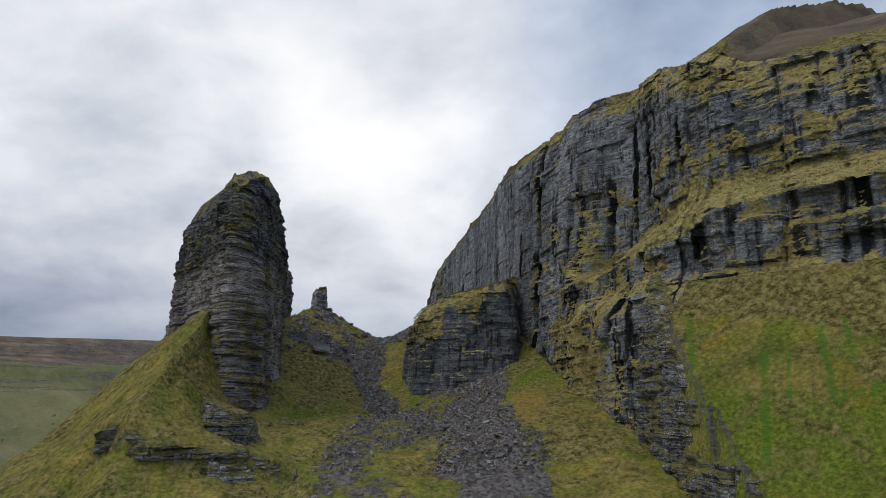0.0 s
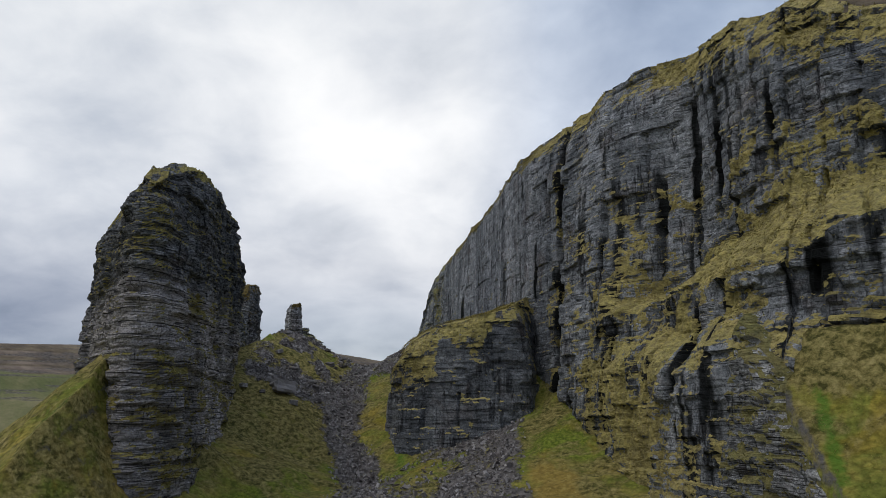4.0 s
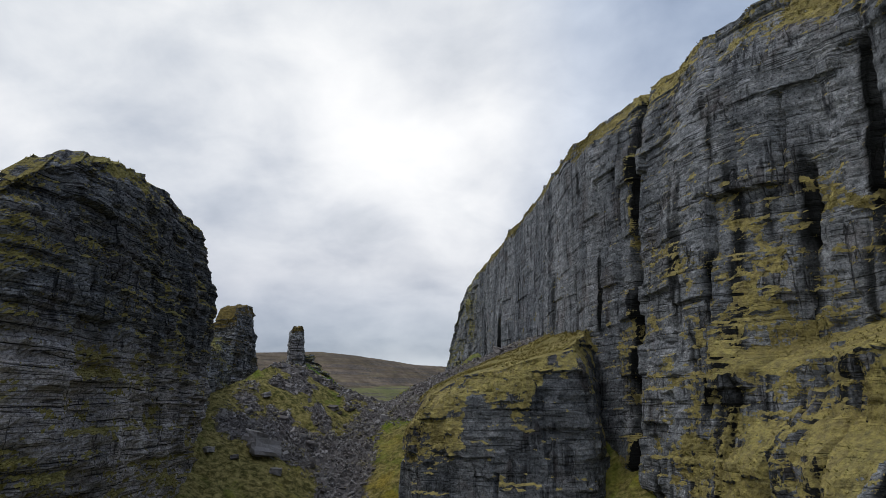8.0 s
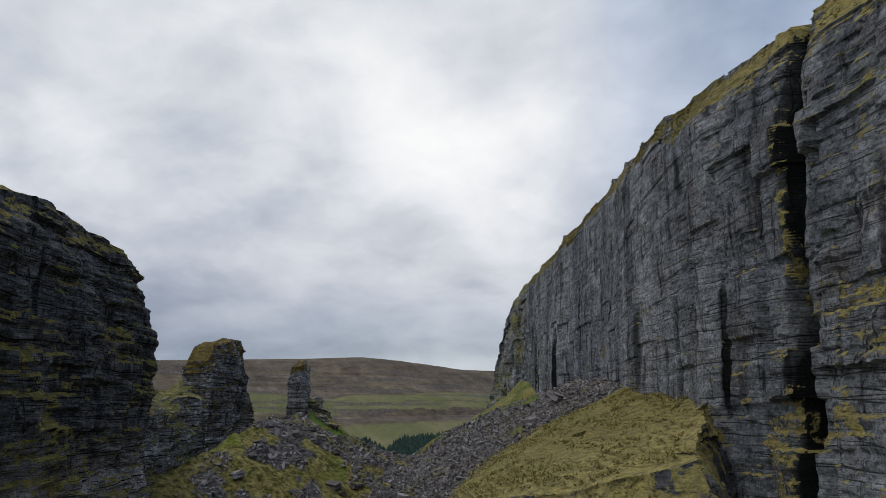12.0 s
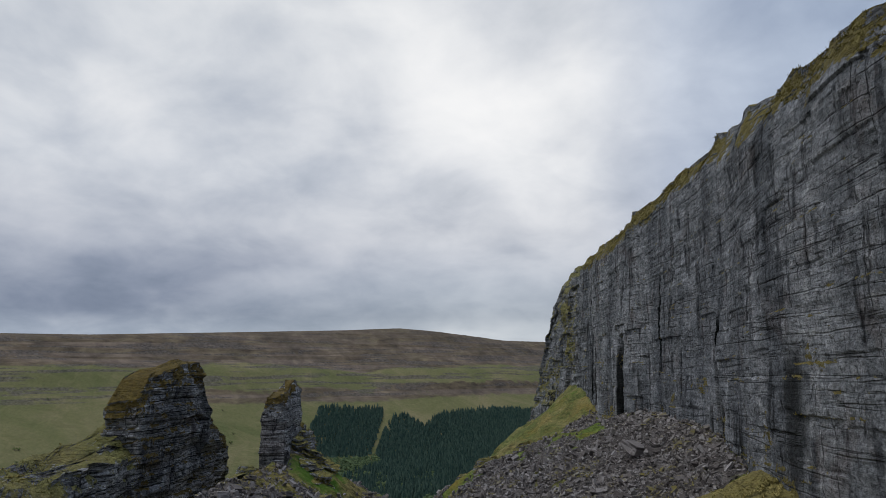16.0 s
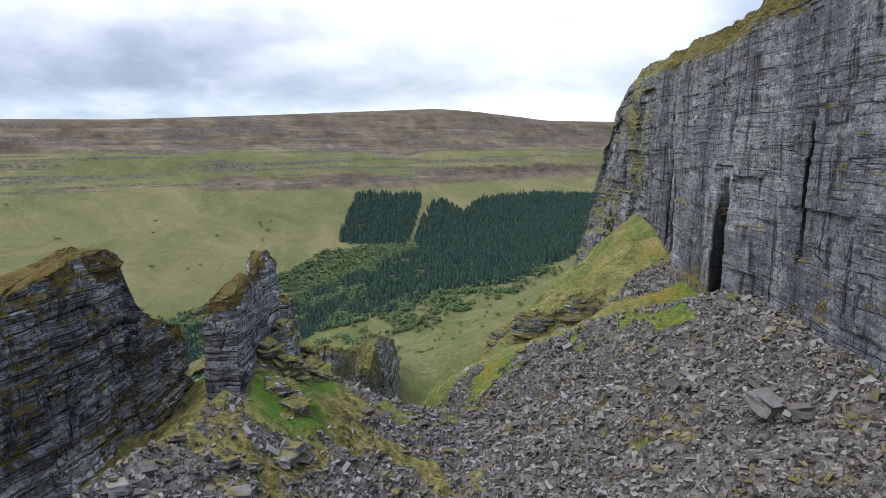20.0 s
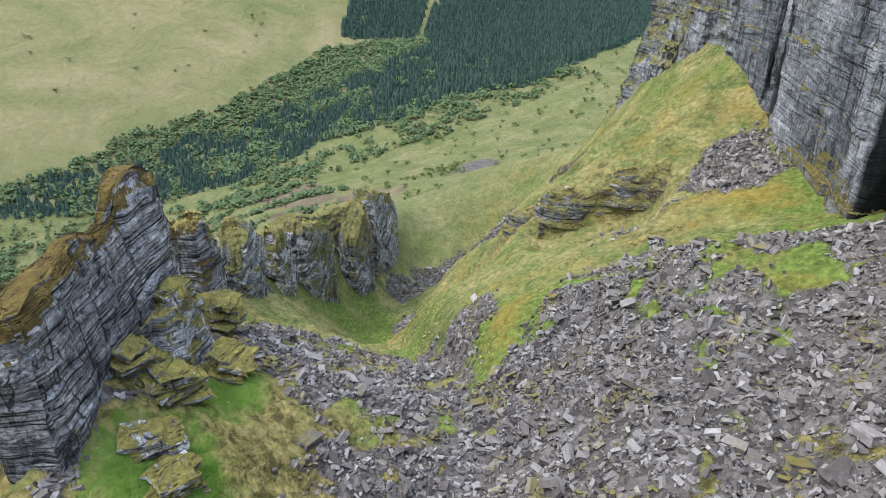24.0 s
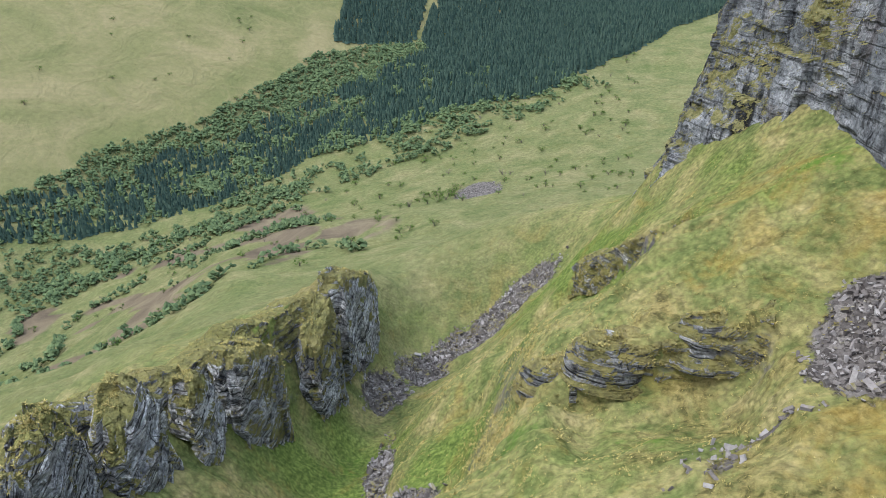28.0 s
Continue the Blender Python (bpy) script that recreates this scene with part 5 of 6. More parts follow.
def lump(x, y, rx, ry, dz, seed):
    z_ = float(ground_z(np.array([x]), np.array([y]))[0])
    return crag("rock_outcrop", x, y, rx, ry, z_ - 5, z_ + dz, seed, "rounded limestone lump draped with straw grass on the slope", LEDGE_ROCK, 0.15, 0.35, 0.22)


for k_, (x_, y_, rx_, ry_, dz_) in enumerate(((-26, 421, 6.0, 3.4, 1.0), (-33, 421.5, 4.5, 3.6, 0.6), (-15, 421.5, 5.0, 3.0, 0.9))):
    lump(x_, y_, rx_, ry_, dz_, 560 + 3 * k_)


def spur_top(x, y):
    ragged = 4.0 * (hash01(np.floor(y / 8.0 + 0.3 * fbm(x / 5, y / 5, 4, 2)), 3) - 0.25)
    return np.interp(y, [352, 370, 395, 412, 436, 460, 478, 486, 494], [190, 185, 179, 172.5, 166.5, 161, 154, 149, 145]) + 0.7 * ragged * smooth(450, 385, y) + 3.0 * smooth(470, 478, y) * smooth(492, 486, y) + 0.8 * fbm(x / 4, y / 4, 11, 3)


rib_skin("rock_rib", [(-95, 500), (-87, 495), (-83, 486), (-82, 472), (-83, 458), (-86, 442), (-88, 420), (-88.5, 402), (-86.5, 386), (-80, 368), (-73, 357)], lambda y: np.interp(y, [355, 400, 440, 490], [16, 18, 30, 30]), spur_top, 0.22, 6.0, 450, LEDGE_ROCK, 70,
         "broken limestone rib half grown over with grass above a gully", "rock rib", ragged=2.0, limit=0.62, drape=0.22)


def blade(outline, z0, ys, zs, seed, label, turf=0.0):
    """A thin upright fin of slanting beds with a broken crest, standing out of the rib."""
    def crest(x, y):
        return np.interp(y, ys, zs) + 1.5 * (hash01(np.floor(y / 1.7), np.floor(x / 2.2), seed) - 0.5) + 0.5 * fbm(x / 2, y / 2, seed, 2)
    return rock_thing("rock_crag", label, "rock crag", 0.55, outline, z0, crest, RIB_ROCK, seed, 64, 110, 0.05, 0.7, 0.9, 0.0, bedded=1.0, swell=0.75, slant=0.95,
                      turfy=lambda x, y, z: turf - 0.2 + 0.55 * smooth(-2.5, -0.6, z - crest(x, y)) + 0.3 * smooth(0.1, 0.3, fbm(x / 4 + y / 4, z / 4, seed + 6, 3)))


blade([(-79.0, 368), (-79.5, 374), (-80.5, 380), (-81.5, 385.5), (-85, 387), (-88.5, 385), (-88, 376), (-85, 368)], 158, [367, 371, 376, 381, 384, 386, 388], [188.5, 188, 185.5, 186.2, 185, 182.5, 178], 610, "dark jagged blade of slanting limestone beds heading the rib")
blade([(-81.0, 386.5), (-82.0, 390), (-83.4, 394.6), (-86, 396.2), (-89, 395), (-89.5, 390), (-87, 385.5)], 158, [385, 388, 390.5, 393, 394.2, 396, 397], [182.5, 184.0, 184.6, 184.6, 181.6, 179.5, 176], 611, "tall jagged blade of slanting grey limestone beds")
blade([(-82.0, 397.5), (-80.4, 401.0), (-81.5, 405.5), (-85, 408.5), (-89, 408), (-90, 403), (-87, 397.5)], 150, [397, 400, 402, 404, 406.5, 408.5], [174, 178.5, 180.3, 180.8, 179.5, 174], 620, "leaning blade of pale slanting limestone with grassed crest")
blade([(-81.0, 411), (-80.6, 415), (-82.2, 419.5), (-86, 421), (-89, 416), (-87, 411)], 146, [411, 413, 416, 419, 421], [171.5, 174.6, 173.8, 171, 168], 630, "small blade of slanting limestone in the grassy rib", 0.2)
blade([(-80.6, 422), (-79.6, 427), (-80.0, 433), (-83, 437), (-88, 436), (-89, 426), (-86, 421.5)], 144, [421, 424, 428, 433, 437], [170.5, 171.8, 170.3, 167.8, 164], 633, "ragged dark limestone wall of the rib with overhanging turf", 0.26)
blade([(-78.4, 444), (-77.4, 449), (-78.0, 455), (-81, 460), (-86, 460), (-87, 450), (-83, 443.5)], 126, [443, 446, 450, 456, 460], [152, 157.5, 160.5, 164.2, 163], 636, "blunt prow of dark limestone under the grassed rib", 0.28)
blade([(-79.6, 461), (-79.0, 470), (-79.6, 479), (-82.5, 486), (-88, 488), (-92, 482), (-91, 468), (-86, 460)], 118, [460, 464, 470, 475, 480, 484, 488], [164.5, 164.0, 162.0, 159.8, 157.5, 154, 150], 640, "stout pale end crag of the limestone rib draped with grass", 0.1)


# ---- loose stone ----
def stone_shape(seed, squash):
    rng = np.random.RandomState(seed)
    v = np.array([(a, b, c) for a in (-1, 1) for b in (-1, 1) for c in (-1, 1)], float) * (0.62, 0.30, squash)
    v += rng.uniform(-0.12, 0.12, v.shape) * (1, 1, 0.8)
    f = np.array([(0, 1, 3, 2), (4, 6, 7, 5), (0, 4, 5, 1), (2, 3, 7, 6), (0, 2, 6, 4), (1, 5, 7, 3)])
    return v, f


SHAPES = [stone_shape(k, q) for k, q in enumerate((0.12, 0.17, 0.22, 0.14, 0.10, 0.26, 0.19, 0.13))]


def scattered(n, x0, x1, y0, y1, seed, mask, power=1.0):
    rng = np.random.RandomState(seed)
    x, y = rng.uniform(x0, x1, n), rng.uniform(y0, y1, n)
    keep = rng.uniform(0, 1, n) < mask(x, y) ** power
    x, y = x[keep], y[keep]
    return x, y, ground_z(x, y), rng


def joined_stones(name, x, y, z, size, rng, label, parent=None):
    vs, fs, base = [], [], 0
    which = rng.randint(0, len(SHAPES), len(x))
    for k, (sv, sf) in enumerate(SHAPES):
        i = np.where(which == k)[0]
        if not len(i):
            continue
        a, tip, roll = rng.uniform(0, 6.28, len(i)), rng.normal(0, 0.75, len(i)), rng.normal(0, 0.6, len(i))
        p = sv[None] * size[i, None, None]
        p = np.stack((p[..., 0], p[..., 1] * np.cos(roll)[:, None] - p[..., 2] * np.sin(roll)[:, None], p[..., 1] * np.sin(roll)[:, None] + p[..., 2] * np.cos(roll)[:, None]), -1)
        p = np.stack((p[..., 0] * np.cos(tip)[:, None] + p[..., 2] * np.sin(tip)[:, None], p[..., 1], -p[..., 0] * np.sin(tip)[:, None] + p[..., 2] * np.cos(tip)[:, None]), -1)
        p = np.stack((p[..., 0] * np.cos(a)[:, None] - p[..., 1] * np.sin(a)[:, None], p[..., 0] * np.sin(a)[:, None] + p[..., 1] * np.cos(a)[:, None], p[..., 2]), -1)
        p = p + np.stack((x[i], y[i], z[i] + rng.uniform(-0.05, 0.42, len(i)) * size[i]), 1)[:, None]
        vs.append(p.reshape(-1, 3))
        fs.append((sf[None] + base + 8 * np.arange(len(i))[:, None, None]).reshape(-1, 4))
        base += 8 * len(i)
    me = mesh_of(name, np.concatenate(vs), np.concatenate(fs), STONE)
    return me


sx, sy, sz, rng = scattered(360000, -95, 50, 150, 565, 5, lambda x, y: np.clip((scree_mask(x, y) - 0.22) * 1.25, 0, 1) * np.where(y > 270, 1.0, 0.5))
size = np.exp(rng.normal(-0.95, 0.46, len(sx))).clip(0.2, 1.4)
bx, by = sx > -40, (sy > 296) & (sy < 350)
pick = np.where(bx & by & (size > 0.9))[0][:290]
rest = np.setdiff1d(np.arange(len(sx)), pick)
scree = thing_of("scree", joined_stones("scree", sx[rest], sy[rest], sz[rest], size[rest], rng, ""), "loose grey slabs of broken limestone covering the slope", "scree", "stuff")
SLABS = [mesh_of("stone", sv, sf, STONE) for sv, sf in SHAPES]
for n_, i_ in enumerate(pick):
    ob = part("stone", SLABS[n_ % len(SLABS)], scree)
    ob.matrix_basis = pose(sx[i_], sy[i_], sz[i_] + 0.1 * size[i_], rng.normal(0, 24), rng.normal(0, 24), rng.uniform(0, 360)) @ Matrix.Diagonal((size[i_],) * 3 + (1,))


def boulder(x, y, size_, turn, tip, seed, label):
    bm = bmesh.new()
    bmesh.ops.create_cube(bm, size=1.0)
    bmesh.ops.subdivide_edges(bm, edges=bm.edges[:], cuts=3, use_grid_fill=True)
    for v_ in bm.verts:
        n_ = noise.noise(v_.co * 2.3 + Vector((seed, 0, 0))) * 0.30 + noise.noise(v_.co * 6 + Vector((0, seed, 0))) * 0.10
        v_.co = Vector((v_.co.x * size_[0], v_.co.y * size_[1], v_.co.z * size_[2])) * (1 + n_)
    bmesh.ops.bevel(bm, geom=[e for e in bm.edges if e.calc_face_angle(0) > 0.7], offset=0.08, segments=1, affect="EDGES")
    me = bpy.data.meshes.new("boulder")
    bm.to_mesh(me)
    bm.free()
    me.materials.append(STONE)
    ob = thing_of("boulder", me, label, "boulder", group="boulders on the scree")
    ob.matrix_basis = pose(x, y, float(ground_z(np.array([x]), np.array([y]))[0]) + size_[2] * 0.25, tip, 8, turn)
    return ob


boulder(9.6, 329.5, (4.4, 3.0, 1.7), 55, 24, 1, "huge split grey limestone slab lying on the scree")
boulder(12.6, 327.5, (2.8, 2.2, 1.4), 85, -14, 2, "large grey limestone block leaning on the split slab")
boulder(0.3, 341.8, (3.4, 1.6, 1.3), 50, 18, 3, "long pale limestone slab tipped up on the scree")
boulder(-1.8, 343.4, (2.0, 1.5, 1.1), 10, -15, 4, "grey limestone block among smaller stones")
boulder(3.0, 346.0, (2.2, 1.4, 1.0), 120, 12, 5, "grey limestone block among smaller stones")
boulder(-46, 312.5, (2.8, 1.7, 1.1), 30, 14, 6, "pale limestone slab on the crest of the stony ridge")
boulder(-49, 316.0, (2.1, 1.6, 1.0), 80, -10, 7, "pale limestone slab on the crest of the stony ridge")
boulder(-41, 309.0, (2.0, 1.5, 0.9), 140, 10, 8, "pale limestone slab on the crest of the stony ridge")
boulder(-24, 300.0, (2.4, 1.9, 1.4), 15, 8, 9, "squared grey block in the stony gully")
boulder(-46.2, 261.5, (6.0, 5.0, 3.6), 40, -14, 10, "dark overhanging rock knob on the scree ridge")
boulder(-49.0, 264.5, (5.0, 4.0, 3.0), 75, 12, 13, "dark broken rock behind the overhanging knob")
boulder(-41.5, 256, (2.4, 1.8, 1.4), 10, 6, 11, "single dark boulder in the grass below the ridge")
rng_b = np.random.RandomState(77)
for k_ in range(26):
    x_, y_ = rng_b.uniform(-56, -32), rng_b.uniform(248, 330)
    e_ = rng_b.uniform(0.9, 2.2)
    boulder(float(x_), float(y_), (e_ * 1.3, e_, e_ * 0.6), float(rng_b.uniform(0, 360)), float(rng_b.normal(0, 16)), 20 + k_, "grey limestone block half sunk in the stony slope")
boulder(-43.0, 345.0, (2.6, 1.5, 1.0), 75, 8, 12, "pale limestone slab in the grass")


# ---- woods ----
def cone_tree(seed, tiers, sides):
    rng = np.random.RandomState(seed)
    vs, fs = [], []
    for k in range(tiers):
        z0, z1 = 0.06 + 0.8 * k / tiers, 0.06 + 0.8 * k / tiers + 0.94 / tiers * 1.5
        r = 0.27 * (1 - k / tiers) ** 0.8 + 0.02
        b = len(vs)
        for j in range(sides):
            a = 2 * math.pi * (j + 0.5 * k) / sides + rng.uniform(-0.2, 0.2)
            rr = r * rng.uniform(0.7, 1.2)
            vs.append((rr * math.cos(a), rr * math.sin(a), z0 + rng.uniform(-0.02, 0.02)))
        vs.append((0, 0, min(z1, 1.0)))
        for j in range(sides):
            fs.append((b + j, b + (j + 1) % sides, b + sides))
    return np.array(vs), np.array(fs)


def clump_tree(seed, blobs):
    """A rounded crown made of many small jagged leaf clumps."""
    rng = np.random.RandomState(seed)
    vs, fs = [], []
    for _ in range(blobs):
        d = rng.normal(0, 1, 3)
        d /= np.linalg.norm(d)
        c = d * (0.42, 0.42, 0.36) * rng.uniform(0.5, 1.0) + (0, 0, 0.55)
        r = rng.uniform(0.14, 0.26)
        b = len(vs)
        for q in ((1, 0, 0), (-1, 0, 0), (0, 1, 0), (0, -1, 0), (0, 0, 1), (0, 0, -1)):
            vs.append(c + np.array(q) * r * rng.uniform(0.6, 1.3, 3) + rng.normal(0, 0.03, 3))
        for t in ((0, 2, 4), (2, 1, 4), (1, 3, 4), (3, 0, 4), (2, 0, 5), (1, 2, 5), (3, 1, 5), (0, 3, 5)):
            fs.append([b + i for i in t])
    return np.array(vs), np.array(fs)


def wood(name, shapes, x, y, height, spread, rng, material, label):
    z = ground_z(x, y)
    vs, fs, base = [], [], 0
    which = rng.randint(0, len(shapes), len(x))
    for k, (sv, sf) in enumerate(shapes):
        i = np.where(which == k)[0]
        a = rng.uniform(0, 6.28, len(i))
        p = sv[None] * np.stack((height[i] * spread, height[i] * spread, height[i]), 1)[:, None]
        p = np.stack((p[..., 0] * np.cos(a)[:, None] - p[..., 1] * np.sin(a)[:, None], p[..., 0] * np.sin(a)[:, None] + p[..., 1] * np.cos(a)[:, None], p[..., 2]), -1)
        p = p + np.stack((x[i], y[i], z[i] - 0.3), 1)[:, None]
        vs.append(p.reshape(-1, 3))
        fs.append((sf[None] + base + len(sv) * np.arange(len(i))[:, None, None]).reshape(-1, 3))
        base += len(sv) * len(i)
    return thing_of(name, mesh_of(name, np.concatenate(vs), np.concatenate(fs), material), label, "forest", "stuff")


def uv_xy(u, v):
    k = 0.66 * 0.66 + 0.75 * 0.75
    return (0.66 * u - 0.75 * v) / k, (0.75 * u + 0.66 * v) / k


def stand(n, mask, seed, u0, u1, v0, v1):
    rng = np.random.RandomState(seed)
    u, v = rng.uniform(u0, u1, n), rng.uniform(v0, v1, n)
    keep = rng.uniform(0, 1, n) < mask(u, v)
    return *uv_xy(u[keep], v[keep]), rng


def wooded(u, v):
    near_ = np.interp(u, [150, 208, 280, 361, 448, 513, 592, 623, 702, 840, 1100], [775, 763, 748, 734, 750, 730, 714, 690, 698, 730, 760]) + 9 * fbm(u / 35, v / 35, 81, 3)
    far_ = np.interp(u, [100, 214, 300, 406, 474, 544, 646, 735, 760, 774, 798, 827, 916, 1067], [780, 798, 831, 858, 886, 920, 903, 996, 996, 962, 974, 992, 996, 968]) + 6 * fbm(u / 35, v / 35, 82, 3)
    return (v > near_) & (v < far_) & (u > 90) & ((v < 880) | (u > 650 + 0.857 * (v - 905)) | (v < 930 - 0.307 * (u - 558)))


def square_wood(u, v):
    return (u > 558 + 0.83 * (v - 932)) & (u < 642 + 0.857 * (v - 905)) & (v > 932 - 0.307 * (u - 558)) & (v < 1027 - 0.095 * (u - 637))


def dark_part(u, v):
    mid_ = np.interp(u, [100, 215, 271, 341, 437, 544, 642, 665, 700], [790, 800, 799, 816, 830, 852, 880, 930, 1100])
    return (v < mid_ + 14 * fbm(u / 40, v / 40, 86, 3)) & (fbm(u / 16, v / 16, 87, 3) + 0.5 * (hash01(u * 7, v * 7) - 0.5) > -0.16 - 0.5 * smooth(590, 660, u))


def spruce_mask(u, v):
    return (square_wood(u, v) | (wooded(u, v) & dark_part(u, v))) * 1.0


CONES = [cone_tree(k, 3, 5) for k in range(6)]
tx, ty, rng = stand(43000, spruce_mask, 7, 90, 1100, 690, 1030)
wood("spruce_forest", CONES, tx, ty, rng.uniform(5.5, 11.5, len(tx)) * (1 - 0.25 * (0.66 * tx + 0.75 * ty < 520)), 1.0, rng, SPRUCE, "dense dark green spruce plantation on the valley side")


def young_mask(u, v):
    mixed = wooded(u, v) & ~dark_part(u, v)
    near_ = np.interp(u, [150, 220, 300, 400, 450, 520, 600, 700], [770, 757, 707, 722, 742, 732, 714, 712])
    fringe = (v < near_ + 8) & (v > near_ - 62 - 20 * fbm(u / 40, 0 * v, 89, 2)) & (u > 180) & (u < 680)
    hedge = (np.abs(fbm(u / 55, v / 55, 83, 2)) < 0.05) & (v < near_ - 10) & (v > 500) & (u > 150) & (u < 400)
    return mixed * 0.8 + hedge * 0.55 + fringe * np.clip(0.26 + 0.9 * fbm(u / 18, v / 18, 84, 3), 0, 0.75)


CLUMPS = [clump_tree(k, 7) for k in range(6)]
tx, ty, rng = stand(42000, young_mask, 8, 90, 700, 500, 940)
wood("mixed_woodland", CLUMPS, tx, ty, rng.uniform(2.5, 6, len(tx)), 1.25, rng, YOUNG, "mixed young woodland in several greens on the valley floor")


# ---- single thorn trees and shrubs on the slope ----
def shrub(seed, material, leafy=True):
    """A small tree: a short tapered stem with limbs and a ragged crown of leaf clumps, one metre high."""
    rng = np.random.RandomState(seed)
    root = new("thorn_tree" if leafy else "bare_shrub")
    vs, fs = [], []

    def limb(p, q, r0, r1):
        b = len(vs)
        for c, r in ((p, r0), (q, r1)):
            for k in range(5):
                a = 2 * math.pi * k / 5
                vs.append((c[0] + r * math.cos(a), c[1] + r * math.sin(a), c[2]))
        for k in range(5):
            fs.append((b + k, b + (k + 1) % 5, b + 5 + (k + 1) % 5, b + 5 + k))
    limb((0, 0, -0.08), (0.02, 0.01, 0.22), 0.055, 0.038)
    tips = []
    for k in range(6):
        a, r = rng.uniform(0, 6.28), rng.uniform(0.18, 0.36)
        tips.append((r * math.cos(a), r * math.sin(a), rng.uniform(0.30, 0.66)))
        limb((0.02, 0.01, rng.uniform(0.12, 0.22)), tips[-1], 0.024, 0.008)
    part("trunk", mesh_of("trunk", vs, fs, BARK), root)
    cv, cf = [], []
    for k in range(110 if leafy else 70):
        t = tips[k % 6]
        d = rng.normal(0, 1, 3)
        d /= np.linalg.norm(d)
        c = np.array(t) * (0.95, 0.95, 0.9) + d * rng.uniform(0.05, 0.24) * (1, 1, 0.8)
        r = rng.uniform(0.03, 0.075) if leafy else rng.uniform(0.02, 0.05)
        b = len(cv)
        m = rng.normal(0, 1, (4, 3))
        for q in m / np.linalg.norm(m, axis=1)[:, None]:
            cv.append(c + q * r)
        cf += [(b, b + 1, b + 2), (b, b + 2, b + 3), (b, b + 3, b + 1), (b + 1, b + 3, b + 2)]
    part("crown", mesh_of("crown", cv, cf, material), root, "ragged green leaf crown" if leafy else "grey leafless twigs")
    return root


GREENS = [shrub(k, BROAD) for k in range(4)]
GREYS = [shrub(20 + k, GREY_WOOD, False) for k in range(2)]
rng = np.random.RandomState(33)
uu, vv2 = rng.uniform(190, 760, 2600), rng.uniform(395, 735, 2600)
xx, yy = uv_xy(uu, vv2)
dense_ = np.clip(0.05 + 0.4 * smooth(400, 500, uu) * smooth(690, 630, vv2) + 0.8 * fbm(xx / 45, yy / 45, 95, 3) + 0.25 * smooth(470, 600, vv2) + 0.25 * smooth(420, 560, uu), 0, 0.65)
ok = (rng.uniform(0, 1, 2600) < dense_) & (xx < -20) & (yy > 500) & ((xx + 110) ** 2 + (yy - 738) ** 2 > 420)
spots = [(float(x), float(y), rng.uniform(3.0, 6.4), rng.uniform() < 0.14) for x, y in zip(xx[ok], yy[ok])][:238]
spots += [(-133 + rng.normal(0, 6), 730 + rng.normal(0, 8), rng.uniform(4.5, 7), False) for _ in range(14)]
far_u, far_v = rng.uniform(60, 520, 40), rng.uniform(870, 1060, 40)
fx, fy = uv_xy(far_u, far_v)
spots += [(float(x), float(y), rng.uniform(3.5, 6.5), False) for x, y in zip(fx, fy)]
zz = ground_z(np.array([q[0] for q in spots]), np.array([q[1] for q in spots]))
used = set()
for (x, y, h, grey), z in zip(spots, zz):
    proto = (GREYS if grey else GREENS)[rng.randint(2 if grey else 4)]
    m = pose(x, y, float(z), 0, 0, rng.uniform(0, 360)) @ Matrix.Diagonal((h * rng.uniform(0.9, 1.35), h * rng.uniform(0.9, 1.35), h, 1))
    if proto.name in used:
        ob = copy_thing(proto, Matrix())
    else:
        ob = proto
        used.add(proto.name)
    ob.matrix_basis = m
    tagged(ob, "grey leafless shrub on the rough valley slope" if grey else "small green thorn tree on the grassy valley slope", "shrub" if grey else "tree", "bare shrubs on the slope" if grey else "thorn trees on the slope")


# ---- turf hanging from the ledges ----
def tuft_shape(seed, blades):
    rng = np.random.RandomState(seed)
    vs, fs = [], []
    for k in range(blades):
        a = 2 * math.pi * (k + rng.uniform(-0.4, 0.4)) / blades
        c, q = math.cos(a), math.sin(a)
        r, h, w = rng.uniform(0.35, 0.8), rng.uniform(0.15, 0.75), rng.uniform(0.07, 0.14)
        b = len(vs)
        vs += [(c * 0.1 - q * w, q * 0.1 + c * w, -0.12), (c * 0.1 + q * w, q * 0.1 - c * w, -0.12), (c * r, q * r, h - 0.6 * r * r)]
        fs += [(b, b + 1, b + 2)]
    return np.array(vs), np.array(fs)


TUFTS = [tuft_shape(k, 9) for k in range(6)]


def turf_mesh(name, x, y, z, size, rng, material=TURF):
    vs, fs, base = [], [], 0
    which = rng.randint(0, len(TUFTS), len(x))
    for k, (sv, sf) in enumerate(TUFTS):
        i = np.where(which == k)[0]
        if not len(i):
            continue
        a = rng.uniform(0, 6.28, len(i))
        p = sv[None] * size[i][:, None, None]
        p = np.stack((p[..., 0] * np.cos(a)[:, None] - p[..., 1] * np.sin(a)[:, None], p[..., 0] * np.sin(a)[:, None] + p[..., 1] * np.cos(a)[:, None], p[..., 2]), -1) + np.stack((x[i], y[i], z[i]), 1)[:, None]
        vs.append(p.reshape(-1, 3))
        fs.append((sf[None] + base + len(sv) * np.arange(len(i))[:, None, None]).reshape(-1, 3))
        base += len(sv) * len(i)
    return mesh_of(name, np.concatenate(vs), np.concatenate(fs), material)


for owner, x, y, z in TURF_SPOTS:
    if len(x):
        rng = np.random.RandomState(len(x))
        turf = part("turf", turf_mesh("turf", x, y, z, rng.uniform(0.25, 0.85, len(x)) * (0.6 if owner.name in ("rock_tower", "rock_pillar", "rock_pinnacle") else 1.0), rng, BROWN_TURF if owner.name in ("rock_pillar", "rock_pinnacle") else TURF), owner, "shaggy straw-green grass on the ledges", "stuff")


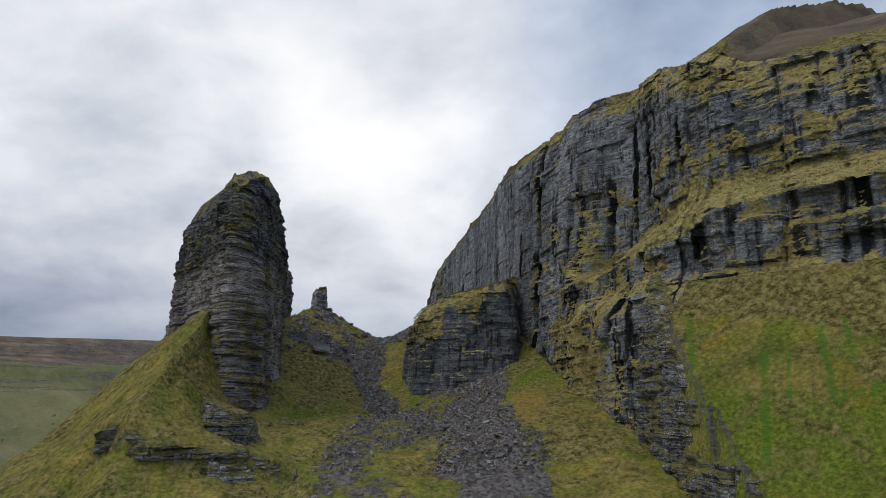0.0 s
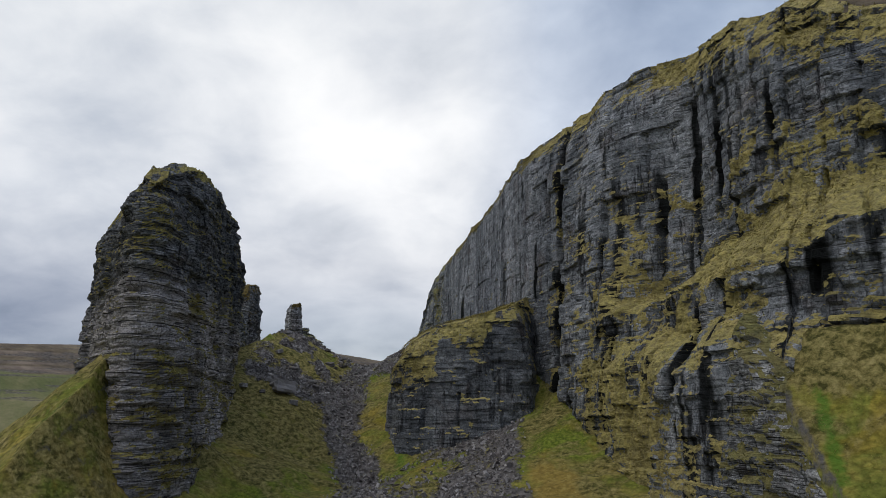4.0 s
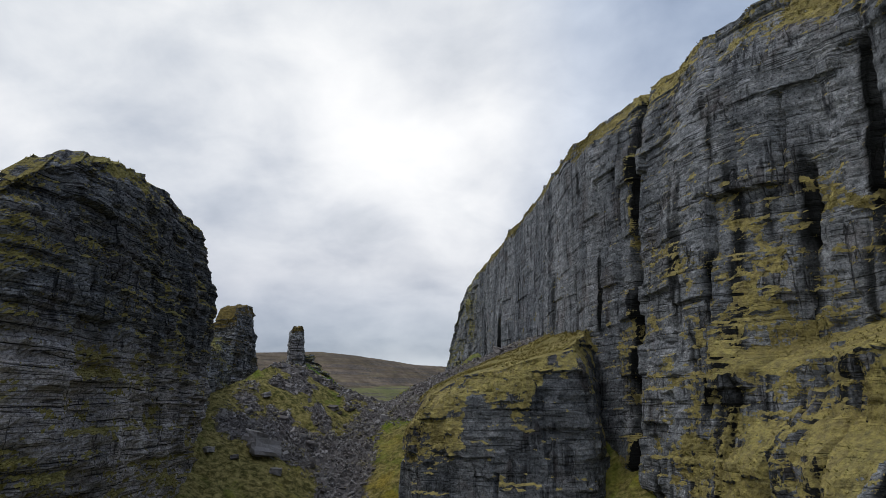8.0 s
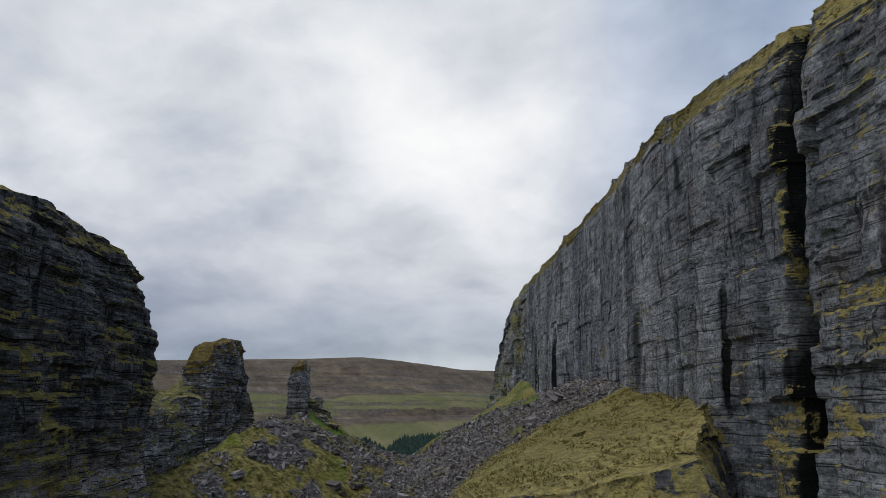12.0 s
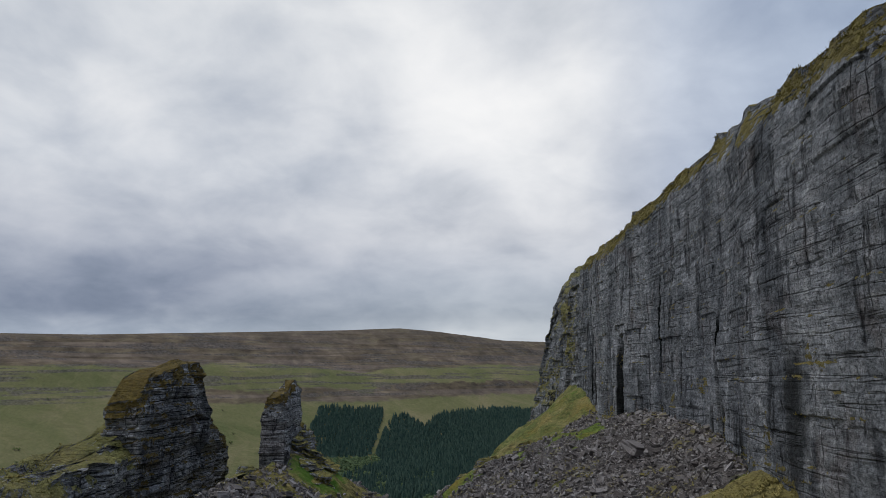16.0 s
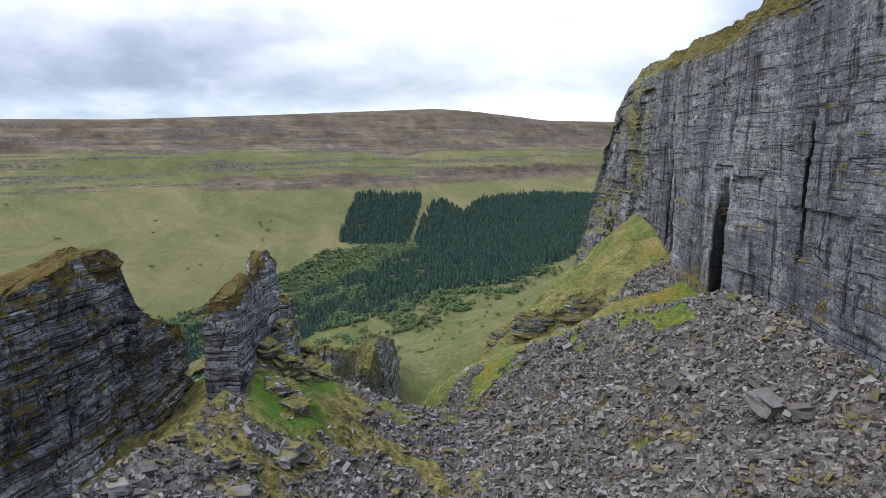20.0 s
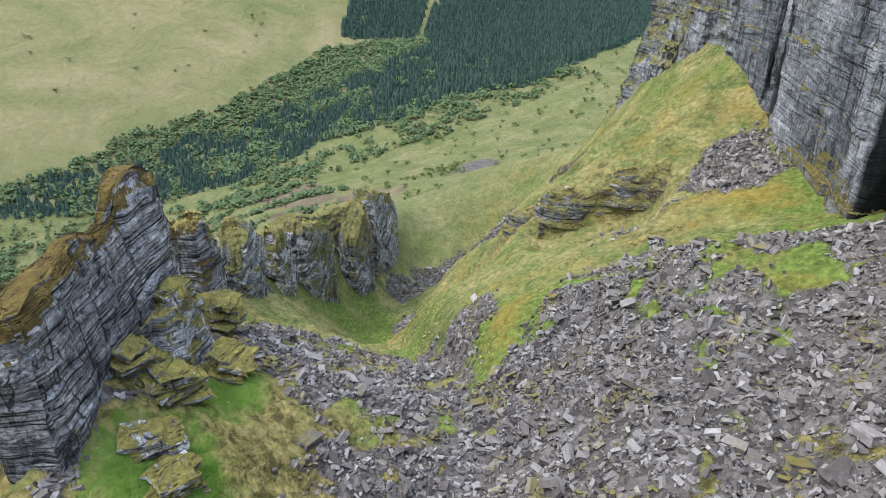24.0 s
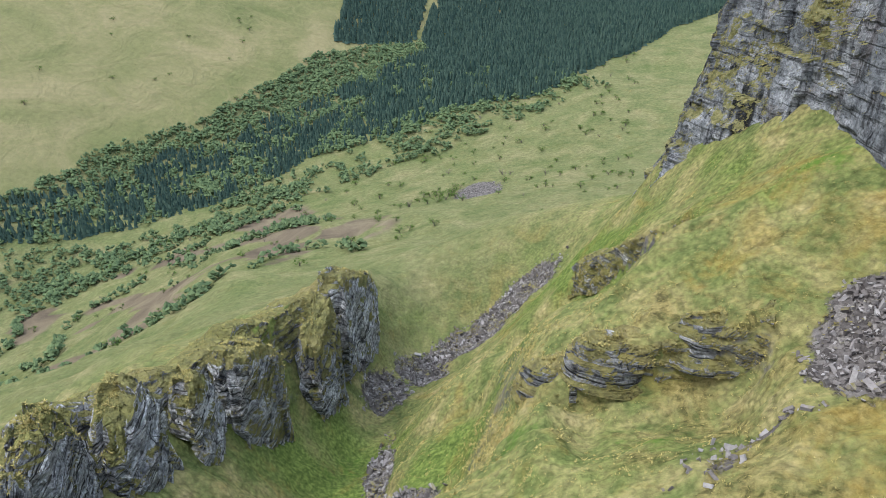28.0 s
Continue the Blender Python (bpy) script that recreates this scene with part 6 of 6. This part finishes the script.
def grass_spots(n, x0, x1, y0, y1, seed):
    rng = np.random.RandomState(seed)
    x, y = rng.uniform(x0, x1, n), rng.uniform(y0, y1, n)
    keep = (scree_mask(x, y) < 0.28) & (fbm(x / 5, y / 5, 97, 3) > -0.15)
    x, y = x[keep], y[keep]
    sd_, _ = near_cliff(x, y)
    x, y = x[sd_ > 0.5], y[sd_ > 0.5]
    return x, y, ground_z(x, y), rng


tuft_x, tuft_y, tuft_z = [], [], []
for n_, box in ((24000, (-66, 6, 374, 470)), (5000, (-60, 10, 225, 345)), (4000, (-95, -50, 110, 215)), (5000, (44, 75, 85, 150)), (4000, (-10, 40, 160, 300))):
    x, y, z, rng = grass_spots(n_, *box, n_)
    tuft_x.append(x), tuft_y.append(y), tuft_z.append(z)
x, y, z = (np.concatenate(a) for a in (tuft_x, tuft_y, tuft_z))
steep_x, steep_y, steep_z, rng = grass_spots(9000, -56, -12, 366, 452, 55)
fall = np.hypot(ground_z(steep_x + 0.7, steep_y) - steep_z, ground_z(steep_x, steep_y + 0.7) - steep_z) / 0.7
hung = fall + 0.5 * fbm(steep_x / 4, steep_y / 4, 56, 2) > 1.15
thing_of("grass_tussocks", turf_mesh("grass_tussocks", steep_x[hung], steep_y[hung], steep_z[hung] - 0.05, rng.uniform(0.35, 0.95, int(hung.sum())), rng), "long pale straw tussocks hanging over the steep gully edge", "grass", "stuff")
thing_of("grass_tussocks", turf_mesh("grass_tussocks", x, y, z - 0.05, rng.uniform(0.15, 0.42, len(x)), rng), "straw and green grass tussocks on the steep slopes", "grass", "stuff")


def inside(x, y, outline):
    hit = np.zeros(len(x), bool)
    for (ax, ay), (bx_, by_) in zip(outline, outline[1:] + outline[:1]):
        cross = ((ay > y) != (by_ > y)) & (x < (bx_ - ax) * (y - ay) / (by_ - ay + 1e-9) + ax)
        hit ^= cross
    return hit


rng = np.random.RandomState(71)
x, y = rng.uniform(-13, 30, 5200), rng.uniform(228, 294, 5200)
keep = inside(x, y, [(29, 252), (24, 243), (21, 232), (17, 229.5), (10, 230), (1, 233.5), (-7, 240), (-10.5, 249), (-11, 262), (-7, 280), (6, 292), (24, 293), (29, 270)]) & (fbm(x / 5, y / 5, 98, 3) > -0.25)
x, y = x[keep], y[keep]
part("turf", turf_mesh("turf", x, y, butt_top(x, y) + 0.35, rng.uniform(0.3, 0.95, len(x)), rng), bpy.data.objects["rock_buttress"], "shaggy yellow grass on the flat top", "stuff")
